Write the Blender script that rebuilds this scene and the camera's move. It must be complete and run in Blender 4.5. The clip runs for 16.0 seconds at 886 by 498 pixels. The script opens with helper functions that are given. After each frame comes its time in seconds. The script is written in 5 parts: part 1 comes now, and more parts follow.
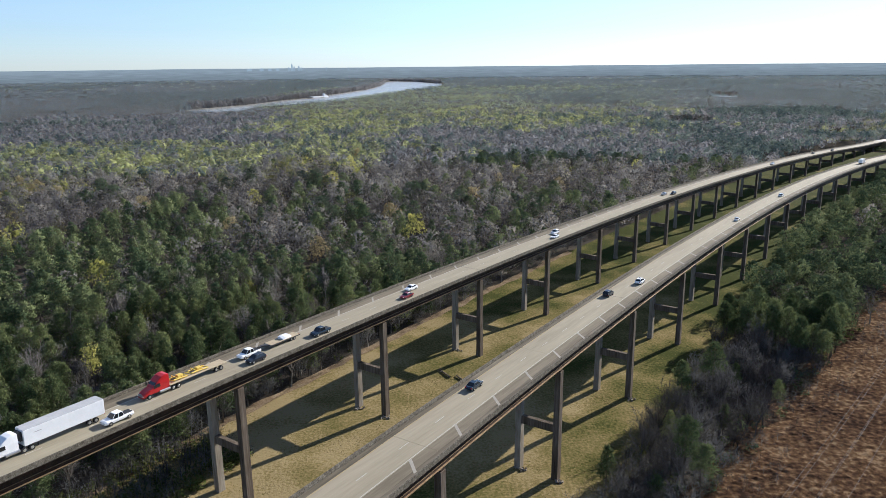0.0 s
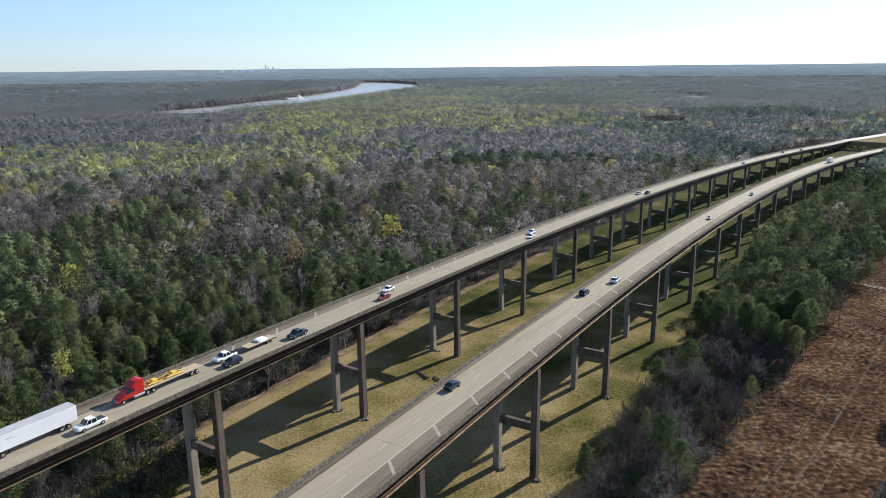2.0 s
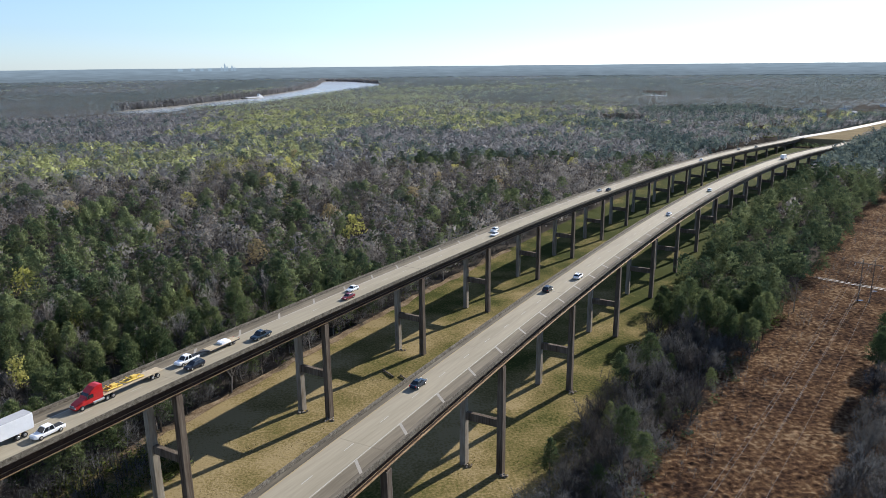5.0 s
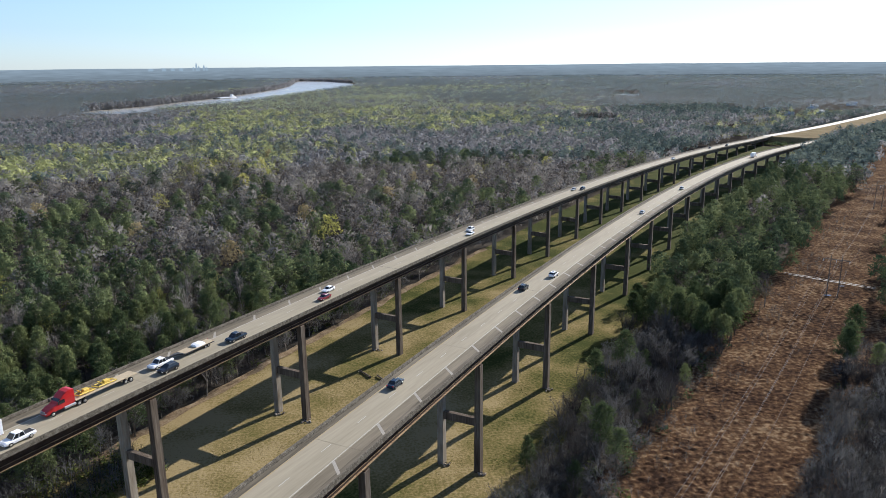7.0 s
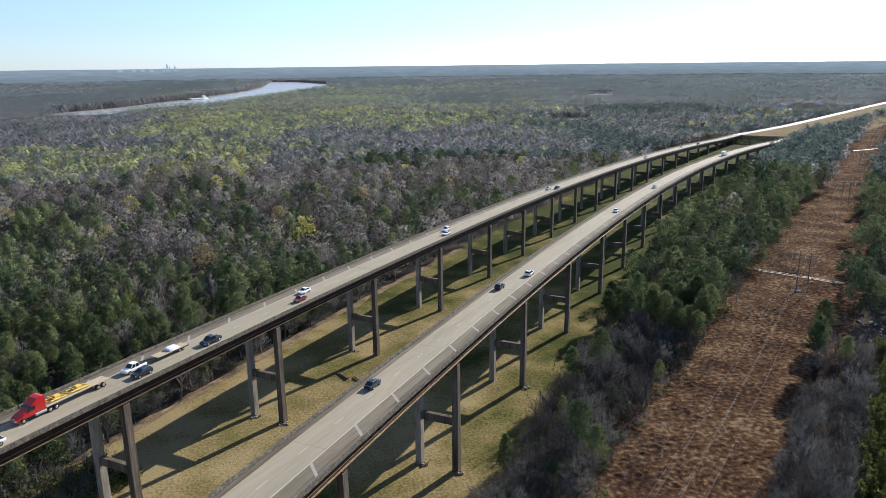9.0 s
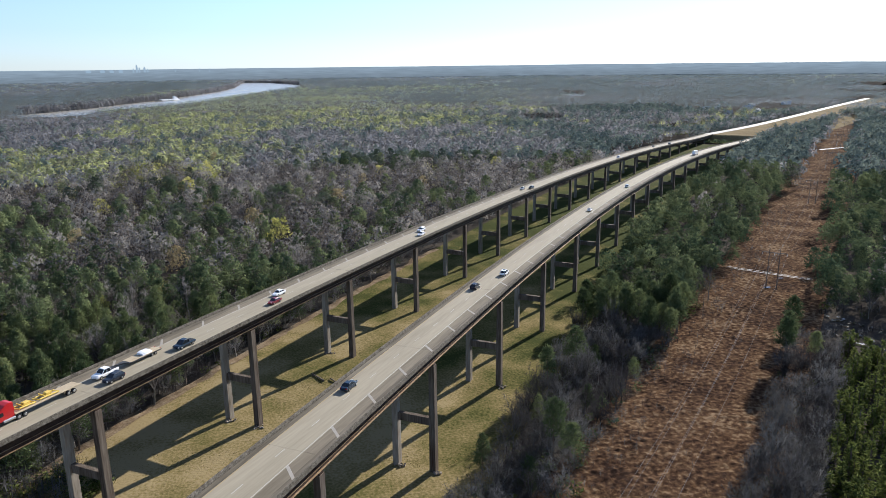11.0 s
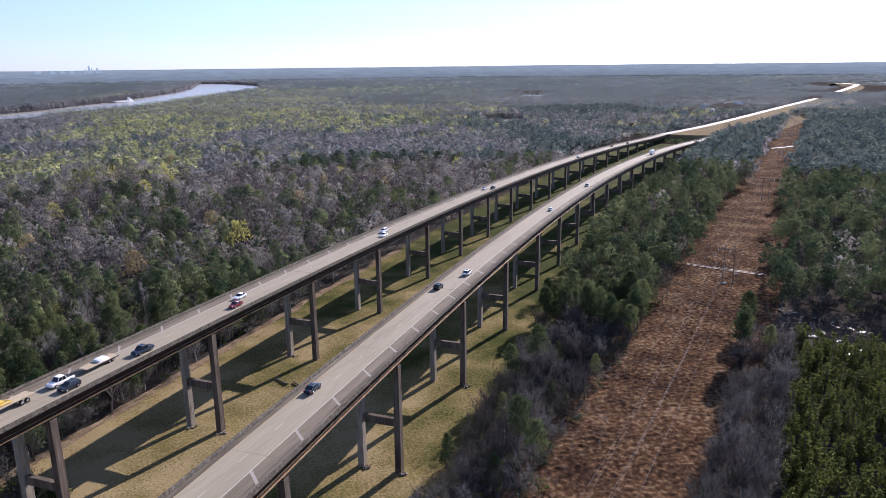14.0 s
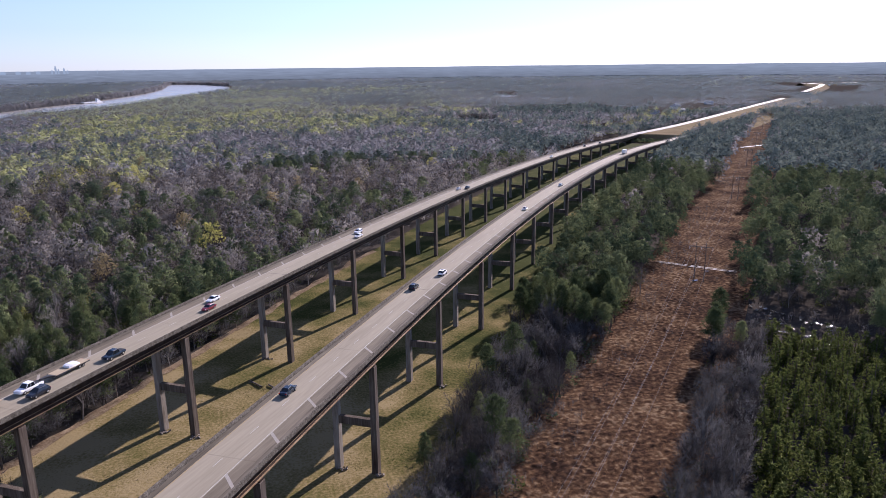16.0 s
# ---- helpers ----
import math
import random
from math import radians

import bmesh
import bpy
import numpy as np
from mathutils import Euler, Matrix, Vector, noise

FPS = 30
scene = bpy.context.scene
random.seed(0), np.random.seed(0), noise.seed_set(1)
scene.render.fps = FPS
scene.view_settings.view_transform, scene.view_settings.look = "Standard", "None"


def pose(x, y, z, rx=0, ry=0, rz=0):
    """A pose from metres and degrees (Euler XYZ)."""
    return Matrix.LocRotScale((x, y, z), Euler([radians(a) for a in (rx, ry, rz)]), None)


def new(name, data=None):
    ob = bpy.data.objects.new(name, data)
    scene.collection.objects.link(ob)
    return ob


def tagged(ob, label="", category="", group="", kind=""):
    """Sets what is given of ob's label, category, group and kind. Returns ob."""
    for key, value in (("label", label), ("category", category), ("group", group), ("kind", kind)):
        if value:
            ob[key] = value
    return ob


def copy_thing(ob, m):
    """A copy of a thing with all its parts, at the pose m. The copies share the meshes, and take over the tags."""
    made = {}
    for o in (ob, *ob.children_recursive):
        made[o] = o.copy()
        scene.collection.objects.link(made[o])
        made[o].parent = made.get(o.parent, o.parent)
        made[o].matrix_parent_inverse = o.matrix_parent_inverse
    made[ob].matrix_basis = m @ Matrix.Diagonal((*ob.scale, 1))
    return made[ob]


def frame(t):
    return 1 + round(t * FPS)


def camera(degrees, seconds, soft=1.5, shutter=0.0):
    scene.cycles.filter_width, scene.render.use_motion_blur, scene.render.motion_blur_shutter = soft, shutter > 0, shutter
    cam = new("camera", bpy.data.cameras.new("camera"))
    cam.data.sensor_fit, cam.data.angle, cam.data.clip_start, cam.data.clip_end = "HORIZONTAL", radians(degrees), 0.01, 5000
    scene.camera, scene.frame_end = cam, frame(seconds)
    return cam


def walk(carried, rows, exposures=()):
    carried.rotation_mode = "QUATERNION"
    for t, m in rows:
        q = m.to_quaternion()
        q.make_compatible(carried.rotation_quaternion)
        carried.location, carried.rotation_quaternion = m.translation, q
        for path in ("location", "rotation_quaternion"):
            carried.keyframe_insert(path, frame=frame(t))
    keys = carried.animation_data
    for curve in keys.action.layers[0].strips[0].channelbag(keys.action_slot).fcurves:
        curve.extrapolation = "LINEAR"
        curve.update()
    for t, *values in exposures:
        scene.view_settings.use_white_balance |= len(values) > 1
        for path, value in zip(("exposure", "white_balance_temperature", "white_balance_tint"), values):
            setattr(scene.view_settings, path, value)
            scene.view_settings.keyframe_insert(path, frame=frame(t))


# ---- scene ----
cam = camera(64.3, 16.0, soft=0.5)
# seconds, x, y, z, yaw, pitch, roll of the hovering camera, which pans slowly to the right
ROWS = [
    (0.0, 0.10, 0.64, 97.40, -0.108, -14.671, 0.553),
    (1.0, 0.08, 0.56, 97.38, -1.088, -14.633, 0.581),
    (2.0, 0.07, 0.48, 97.35, -2.068, -14.610, 0.573),
    (3.0, 0.06, 0.40, 97.33, -3.068, -14.642, 0.581),
    (4.0, 0.05, 0.32, 97.30, -4.066, -14.695, 0.566),
    (6.5, 0.02, 0.12, 97.24, -6.590, -14.744, 0.544),
    (7.5, 0.01, 0.04, 97.21, -7.607, -14.770, 0.576),
    (8.5, -0.01, -0.04, 97.19, -8.628, -14.762, 0.616),
    (9.0, -0.01, -0.08, 97.17, -9.143, -14.756, 0.648),
    (11.5, -0.04, -0.28, 97.11, -11.739, -14.717, 0.641),
    (12.5, -0.05, -0.36, 97.09, -12.783, -14.701, 0.626),
    (13.5, -0.07, -0.44, 97.06, -13.820, -14.692, 0.624),
    (14.5, -0.08, -0.52, 97.03, -14.864, -14.689, 0.624),
    (15.5, -0.09, -0.60, 97.01, -15.917, -14.683, 0.632),
    (16.0, -0.10, -0.64, 97.00, -16.435, -14.678, 0.631),
]
walk(cam, [(t, pose(x, y, z, 90 + p, r, a)) for t, x, y, z, a, p, r in ROWS],
     [(0.0, 1.1, 5700, 10), (11.0, 1.16, 5650, 11), (13.0, 1.2, 5550, 20), (16.0, 1.02, 5600, 30)])

# ---- light ----
SUN_AZ, SUN_EL = 49.5, 24.5
world = bpy.data.worlds.new("sky")
scene.world = world
world.use_nodes = True
wn, wl = world.node_tree.nodes, world.node_tree.links
sky = wn.new("ShaderNodeTexSky")
sky.sky_type, sky.sun_disc = "NISHITA", False
sky.sun_elevation, sky.sun_rotation = radians(SUN_EL), radians(SUN_AZ)
sky.altitude, sky.air_density, sky.dust_density, sky.ozone_density = 100, 1.0, 0.1, 5.0
haze = wn.new("ShaderNodeHueSaturation")
haze.inputs["Saturation"].default_value = 0.66
wl.new(sky.outputs[0], haze.inputs["Color"])
cool = wn.new("ShaderNodeMix")
cool.data_type, cool.blend_type = "RGBA", "MULTIPLY"
cool.inputs[0].default_value = 1.0
cool.inputs[7].default_value = (0.94, 1.0, 1.07, 1)
wl.new(haze.outputs[0], cool.inputs[6])
wl.new(cool.outputs[2], wn["Background"].inputs[0])
wn["Background"].inputs[1].default_value = 0.07
sun = new("sun", bpy.data.lights.new("sun", "SUN"))
sun.data.energy, sun.data.angle, sun.data.color = 5.0, radians(0.5), (1.0, 0.88, 0.72)
sun.rotation_euler = (radians(90 - SUN_EL), 0, radians(180 - SUN_AZ))


# ---- materials ----
def material(name, colours, scale=1.0, detail=(8.0, 0.5), rough=0.85, metal=0.0, bump=0.0, random_by="", spec=0.3, stretch=(1, 1, 1), leafy=0.0, along=None, spread=(0.32, 0.68), sheer=0.0):
    """A procedural material: colours mixed by a broad and a fine noise; random_by (object, tree, island) shifts the mix piece by piece; sheer is the share of gaps in a spray of fine twigs."""
    m = bpy.data.materials.new(name)
    m.use_nodes = True
    n, l = m.node_tree.nodes, m.node_tree.links
    b = n["Principled BSDF"]
    b.inputs["Roughness"].default_value, b.inputs["Metallic"].default_value = rough, metal
    b.inputs["Specular IOR Level"].default_value = spec
    geo = n.new("ShaderNodeNewGeometry")
    mapping = n.new("ShaderNodeMapping")
    mapping.inputs["Scale"].default_value = stretch
    if along is not None:
        mapping.vector_type = "TEXTURE"
        mapping.inputs["Rotation"].default_value = (0, 0, -radians(along))
        mapping.inputs["Scale"].default_value = (1, 14, 1)
    l.new(geo.outputs["Position"], mapping.inputs[0])
    broad, fine = n.new("ShaderNodeTexNoise"), n.new("ShaderNodeTexNoise")
    broad.inputs["Scale"].default_value, broad.inputs["Detail"].default_value = scale, 4
    fine.inputs["Scale"].default_value, fine.inputs["Detail"].default_value = scale * detail[0], 5
    for tex in (broad, fine):
        l.new(mapping.outputs[0], tex.inputs["Vector"])
    mix = n.new("ShaderNodeMix")
    mix.data_type = "FLOAT"
    mix.inputs[0].default_value = detail[1]
    l.new(broad.outputs[0], mix.inputs[2])
    l.new(fine.outputs[0], mix.inputs[3])
    value = mix.outputs[0]
    for entry in random_by.split():
        key, _, given = entry.partition(":")
        if key == "object":
            src = n.new("ShaderNodeObjectInfo").outputs["Random"]
        elif key == "tree":
            node = n.new("ShaderNodeAttribute")
            node.attribute_name = "tree"
            src = node.outputs["Fac"]
        else:
            src = geo.outputs["Random Per Island"]
        sc = n.new("ShaderNodeMath")
        sc.operation = "MULTIPLY_ADD"
        l.new(src, sc.inputs[0])
        size = float(given) if given else 0.25 if key == "island" else 0.4
        sc.inputs[1].default_value, sc.inputs[2].default_value = size, -size / 2
        add = n.new("ShaderNodeMath")
        l.new(value, add.inputs[0])
        l.new(sc.outputs[0], add.inputs[1])
        value = add.outputs[0]
    ramp = n.new("ShaderNodeValToRGB")
    lo, hi = spread
    els = ramp.color_ramp.elements
    els[0].position, els[1].position = lo, hi
    els[0].color, els[1].color = (*colours[0], 1), (*colours[-1], 1)
    for i, c in enumerate(colours[1:-1], 1):
        els.new(lo + (hi - lo) * i / (len(colours) - 1)).color = (*c, 1)
    l.new(value, ramp.inputs[0])
    l.new(ramp.outputs[0], b.inputs["Base Color"])
    if leafy:
        thin, both = n.new("ShaderNodeBsdfTranslucent"), n.new("ShaderNodeMixShader")
        both.inputs[0].default_value = leafy
        l.new(ramp.outputs[0], thin.inputs[0])
        l.new(b.outputs[0], both.inputs[1])
        l.new(thin.outputs[0], both.inputs[2])
        l.new(both.outputs[0], n["Material Output"].inputs[0])
        if sheer:
            gaps, veil = n.new("ShaderNodeBsdfTransparent"), n.new("ShaderNodeMixShader")
            veil.inputs[0].default_value = sheer
            l.new(both.outputs[0], veil.inputs[1])
            l.new(gaps.outputs[0], veil.inputs[2])
            l.new(veil.outputs[0], n["Material Output"].inputs[0])
    if bump:
        bp = n.new("ShaderNodeBump")
        bp.inputs["Strength"].default_value, bp.inputs["Distance"].default_value = 0.8, bump
        l.new(fine.outputs[0], bp.inputs["Height"])
        l.new(bp.outputs[0], b.inputs["Normal"])
    return m


M = {
    "deck": material("deck_concrete", [(0.211, 0.184, 0.132), (0.253, 0.223, 0.161), (0.294, 0.260, 0.191)], 0.35, (6, 0.45), 0.85, bump=0.008, spec=0.2, along=35),
    "shoulder": material("stained_shoulder", [(0.056, 0.047, 0.035), (0.106, 0.092, 0.069), (0.174, 0.151, 0.115)], 0.5, (5, 0.4), 0.9, spec=0.15, along=35),
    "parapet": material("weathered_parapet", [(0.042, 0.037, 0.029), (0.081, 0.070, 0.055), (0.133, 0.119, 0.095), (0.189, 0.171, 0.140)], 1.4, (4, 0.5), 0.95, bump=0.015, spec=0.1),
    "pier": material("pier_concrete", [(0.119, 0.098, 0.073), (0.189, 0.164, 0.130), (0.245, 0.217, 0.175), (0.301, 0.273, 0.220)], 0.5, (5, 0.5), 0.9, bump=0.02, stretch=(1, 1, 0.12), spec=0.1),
    # rust stain on the outer columns, painted deck shadow on the tie beams
    "pier_rust_shade": material("rust_and_shade_concrete", [(0.038, 0.028, 0.021), (0.081, 0.063, 0.048), (0.119, 0.098, 0.077), (0.175, 0.150, 0.119)], 0.5, (5, 0.5), 0.9, bump=0.02, stretch=(1, 1, 0.1), spec=0.1),
    "worn": material("worn_shoulder", [(0.109, 0.093, 0.066), (0.151, 0.128, 0.093), (0.191, 0.164, 0.120)], 0.5, (5, 0.4), 0.9, spec=0.15, along=35),
    # weathering steel, darkened by painting in the shade under the deck
    "steel": material("shade_toned_weathering_steel", [(0.021, 0.013, 0.009), (0.042, 0.025, 0.017), (0.073, 0.046, 0.029)], 0.5, (6, 0.5), 0.6, 0.3),
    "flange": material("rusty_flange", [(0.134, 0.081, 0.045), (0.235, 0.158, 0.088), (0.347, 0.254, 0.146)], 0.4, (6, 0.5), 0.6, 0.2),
    "white": material("white_marking", [(0.300, 0.286, 0.252), (0.400, 0.385, 0.345)], 0.8, (10, 0.5), 0.8),
    "pale": material("worn_marking", [(0.210, 0.193, 0.161), (0.294, 0.273, 0.238)], 0.8, (10, 0.5), 0.85),
    "yellow": material("yellow_marking", [(0.266, 0.199, 0.084), (0.322, 0.245, 0.112)], 0.5, (10, 0.5), 0.7),
    "joint": material("joint_seal", [(0.091, 0.081, 0.066), (0.133, 0.119, 0.098)], 2, rough=0.9),
    "grass": material("mown_grass", [(0.041, 0.048, 0.013), (0.081, 0.076, 0.024), (0.123, 0.103, 0.039), (0.170, 0.133, 0.058), (0.226, 0.177, 0.090)], 0.06, (22, 0.42), 1.0, bump=0.2, spec=0.02, random_by="island:0.1 tree:0.32", spread=(0.37, 0.64)),
    "dry_grass": material("tan_dry_grass", [(0.098, 0.071, 0.034), (0.155, 0.118, 0.059), (0.207, 0.165, 0.091)], 0.05, (12, 0.5), 1.0, bump=0.3, spec=0.02),
    "dirt": material("bare_dirt", [(0.090, 0.063, 0.038), (0.150, 0.110, 0.069), (0.217, 0.176, 0.120)], 0.3, (6, 0.5), 1.0, bump=0.2, spec=0.03),
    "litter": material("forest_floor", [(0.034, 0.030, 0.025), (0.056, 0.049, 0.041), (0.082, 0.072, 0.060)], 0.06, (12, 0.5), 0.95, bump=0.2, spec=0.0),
    "sedge": material("dry_sedge", [(0.057, 0.035, 0.025), (0.101, 0.059, 0.037), (0.152, 0.090, 0.051), (0.226, 0.138, 0.076), (0.375, 0.262, 0.155)], 0.06, (11, 0.6), 1.0, bump=0.4, random_by="island:0.12", spec=0.02, leafy=0.55, spread=(0.40, 0.62)),
    "needles": material("pine_needles", [(0.055, 0.076, 0.034), (0.101, 0.128, 0.058), (0.163, 0.186, 0.081)], 0.14, (10, 0.4), 0.9, random_by="island:0.3 object:0.6", spec=0.02, leafy=0.32),
    "wood_needles": material("wood_pine_needles", [(0.051, 0.077, 0.042), (0.096, 0.120, 0.058), (0.154, 0.182, 0.087)], 0.14, (10, 0.4), 0.9, random_by="island:0.25 tree:0.6", spec=0.02, leafy=0.3),
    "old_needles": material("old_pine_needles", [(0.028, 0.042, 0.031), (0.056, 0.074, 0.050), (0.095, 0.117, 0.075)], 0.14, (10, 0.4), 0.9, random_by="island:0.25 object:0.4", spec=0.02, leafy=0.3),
    "young": material("young_pine_needles", [(0.042, 0.056, 0.015), (0.078, 0.098, 0.026), (0.140, 0.154, 0.044)], 0.14, (10, 0.5), 0.9, random_by="island:0.3", spec=0.04, leafy=0.35),
    "twigs": material("bare_twigs", [(0.084, 0.074, 0.064), (0.132, 0.118, 0.103), (0.201, 0.184, 0.163), (0.298, 0.277, 0.253)], 0.05, (10, 0.35), 0.95, random_by="island:0.12 object:0.6", spec=0.03, leafy=0.35),
    "wood_twigs": material("wood_bare_twigs", [(0.095, 0.088, 0.085), (0.144, 0.133, 0.126), (0.168, 0.161, 0.159), (0.237, 0.225, 0.208)], 0.03, (6, 0.3), 0.95, random_by="tree:0.8", spec=0.03, leafy=0.5, sheer=0.3),
    "buds": material("budding_leaves", [(0.134, 0.130, 0.050), (0.202, 0.205, 0.062), (0.286, 0.289, 0.084), (0.370, 0.353, 0.109)], 0.03, (10, 0.3), 0.9, random_by="island:0.15 object:0.55", spec=0.04, leafy=0.45),
    "wood_buds": material("wood_budding_leaves", [(0.131, 0.131, 0.053), (0.193, 0.205, 0.065), (0.280, 0.297, 0.088), (0.385, 0.385, 0.114)], 0.03, (10, 0.3), 0.9, random_by="island:0.1 tree:0.6", spec=0.04, leafy=0.50),
    "bright_buds": material("bright_spring_leaves", [(0.266, 0.266, 0.068), (0.362, 0.354, 0.097), (0.467, 0.443, 0.145)], 0.1, (8, 0.4), 0.9, random_by="island:0.2 object:0.3", spec=0.03, leafy=0.45),
    "tan_buds": material("tan_spring_buds", [(0.225, 0.182, 0.097), (0.306, 0.253, 0.137), (0.386, 0.330, 0.189)], 0.1, (8, 0.4), 0.9, random_by="island:0.2 object:0.4", spec=0.03, leafy=0.45),
    "bark": material("bark", [(0.070, 0.052, 0.038), (0.119, 0.095, 0.073), (0.168, 0.140, 0.112)], 1.5, (5, 0.5), 0.95, bump=0.03, stretch=(1, 1, 0.2)),
    # far and middle woods: distance haze mixed into the leaf colours
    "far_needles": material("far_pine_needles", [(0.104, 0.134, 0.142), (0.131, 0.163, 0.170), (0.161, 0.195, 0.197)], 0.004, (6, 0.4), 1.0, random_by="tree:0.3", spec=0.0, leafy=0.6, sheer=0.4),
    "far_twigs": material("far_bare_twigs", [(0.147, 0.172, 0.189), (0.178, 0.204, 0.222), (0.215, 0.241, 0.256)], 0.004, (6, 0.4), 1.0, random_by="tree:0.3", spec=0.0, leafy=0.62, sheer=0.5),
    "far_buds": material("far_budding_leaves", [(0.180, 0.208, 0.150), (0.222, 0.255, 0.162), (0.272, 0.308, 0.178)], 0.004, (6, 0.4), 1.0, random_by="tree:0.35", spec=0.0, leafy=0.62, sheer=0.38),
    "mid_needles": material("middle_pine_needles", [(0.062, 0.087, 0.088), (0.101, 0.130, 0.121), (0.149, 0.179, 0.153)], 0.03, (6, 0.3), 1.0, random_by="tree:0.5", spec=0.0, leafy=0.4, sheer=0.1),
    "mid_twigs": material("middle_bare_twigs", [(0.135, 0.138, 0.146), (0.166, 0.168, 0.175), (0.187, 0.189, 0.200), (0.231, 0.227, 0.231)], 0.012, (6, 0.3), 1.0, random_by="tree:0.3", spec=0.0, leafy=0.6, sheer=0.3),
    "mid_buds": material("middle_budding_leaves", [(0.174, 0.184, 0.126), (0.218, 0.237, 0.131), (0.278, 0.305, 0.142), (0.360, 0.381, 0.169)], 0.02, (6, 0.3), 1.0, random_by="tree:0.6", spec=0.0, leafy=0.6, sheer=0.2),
    # bare twigs once more, with shade mixed into the colour
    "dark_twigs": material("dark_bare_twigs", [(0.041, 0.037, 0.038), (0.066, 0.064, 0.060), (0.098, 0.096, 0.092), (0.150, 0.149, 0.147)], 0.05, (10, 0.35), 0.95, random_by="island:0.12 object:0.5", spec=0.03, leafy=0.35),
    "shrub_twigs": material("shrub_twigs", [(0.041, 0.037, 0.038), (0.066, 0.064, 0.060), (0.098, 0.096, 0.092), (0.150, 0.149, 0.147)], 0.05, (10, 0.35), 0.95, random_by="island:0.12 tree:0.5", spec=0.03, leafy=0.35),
    "pole": material("grey_pole", [(0.112, 0.091, 0.070), (0.182, 0.154, 0.126)], 1.0, (5, 0.5), 0.9),
    "wire": material("dull_wire", [(0.196, 0.182, 0.175), (0.252, 0.238, 0.224)], 0.2, (5, 0.5), 0.8),
    "rubble": material("rubble", [(0.140, 0.115, 0.087), (0.252, 0.217, 0.175)], 1.2, (5, 0.5), 0.95, random_by="island"),
    "asphalt": material("pale_road", [(0.190, 0.175, 0.150), (0.255, 0.235, 0.205)], 0.03, (12, 0.5), 0.7, spec=0.35),
    "roof": material("grey_roof", [(0.288, 0.296, 0.303), (0.416, 0.421, 0.422)], 0.3, (6, 0.5), 0.9, spec=0.1),
    "wall": material("painted_wall", [(0.58, 0.57, 0.55), (0.72, 0.71, 0.69)], 0.3, (6, 0.5), 0.85),
    "tyre": material("tyre_rubber", [(0.012, 0.012, 0.012), (0.03, 0.03, 0.03)], 3, rough=0.9),
    "rim": material("alloy_rim", [(0.4, 0.4, 0.4), (0.6, 0.6, 0.6)], 5, rough=0.3, metal=0.9),
    "glass": material("tinted_glass", [(0.008, 0.01, 0.012), (0.02, 0.024, 0.028)], 2, rough=0.06, spec=0.6),
    "chassis": material("black_chassis", [(0.015, 0.015, 0.016), (0.04, 0.04, 0.04)], 2, rough=0.6),
    "lamp": material("lamp_lens", [(0.6, 0.6, 0.58), (0.8, 0.8, 0.78)], 2, rough=0.2),
    "tail": material("red_lens", [(0.3, 0.01, 0.01), (0.4, 0.02, 0.02)], 2, rough=0.25),
    "p_white": material("white_paint", [(0.72, 0.73, 0.74), (0.8, 0.8, 0.8)], 0.6, (6, 0.4), 0.3, spec=0.5),
    "p_trailer": material("dull_white_panel", [(0.62, 0.63, 0.64), (0.70, 0.71, 0.72)], 0.5, (6, 0.4), 0.45, spec=0.4),
    "p_roof": material("grey_trailer_roof", [(0.30, 0.305, 0.31), (0.40, 0.405, 0.41)], 0.4, (6, 0.4), 0.6),
    "p_red": material("red_paint", [(0.35, 0.012, 0.015), (0.45, 0.02, 0.02)], 0.6, (6, 0.4), 0.28, spec=0.5),
    "p_maroon": material("maroon_paint", [(0.14, 0.010, 0.016), (0.19, 0.016, 0.022)], 0.6, (6, 0.4), 0.28, spec=0.5),
    "p_dark": material("black_paint", [(0.012, 0.014, 0.02), (0.022, 0.025, 0.034)], 0.6, (6, 0.4), 0.25, spec=0.5),
    "p_blue": material("dark_blue_paint", [(0.008, 0.018, 0.033), (0.013, 0.027, 0.047)], 0.6, (6, 0.4), 0.25, spec=0.5),
    "p_silver": material("silver_paint", [(0.42, 0.43, 0.45), (0.52, 0.53, 0.55)], 0.6, (6, 0.4), 0.3, 0.6),
    "timber": material("pale_timber", [(0.294, 0.238, 0.154), (0.420, 0.350, 0.238)], 1.5, (5, 0.5), 0.8),
    "machine": material("yellow_steel", [(0.5, 0.34, 0.05), (0.62, 0.45, 0.09)], 1.5, (5, 0.5), 0.5),
    "water": material("muddy_river", [(0.27, 0.25, 0.205), (0.33, 0.305, 0.25)], 0.01, (8, 0.4), 0.25, spec=0.5),
    "pool": material("swamp_water", [(0.02, 0.02, 0.018), (0.03, 0.03, 0.026)], 0.4, (8, 0.4), 0.12, bump=0.06, spec=0.6),
}


# backdrop land: glows by itself, painted paler upwards like haze
M["far"] = bpy.data.materials.new("glowing_hazed_land")
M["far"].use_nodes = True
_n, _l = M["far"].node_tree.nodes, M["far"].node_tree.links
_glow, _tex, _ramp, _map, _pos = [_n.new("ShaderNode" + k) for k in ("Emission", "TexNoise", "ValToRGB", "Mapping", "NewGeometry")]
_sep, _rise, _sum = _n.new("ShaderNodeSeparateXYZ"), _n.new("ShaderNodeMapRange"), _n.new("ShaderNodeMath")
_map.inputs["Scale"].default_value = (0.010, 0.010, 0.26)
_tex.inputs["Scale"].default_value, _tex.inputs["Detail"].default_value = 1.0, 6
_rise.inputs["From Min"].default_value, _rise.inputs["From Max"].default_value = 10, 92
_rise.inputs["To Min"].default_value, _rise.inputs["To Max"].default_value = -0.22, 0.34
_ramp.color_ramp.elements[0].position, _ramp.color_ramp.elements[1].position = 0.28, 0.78
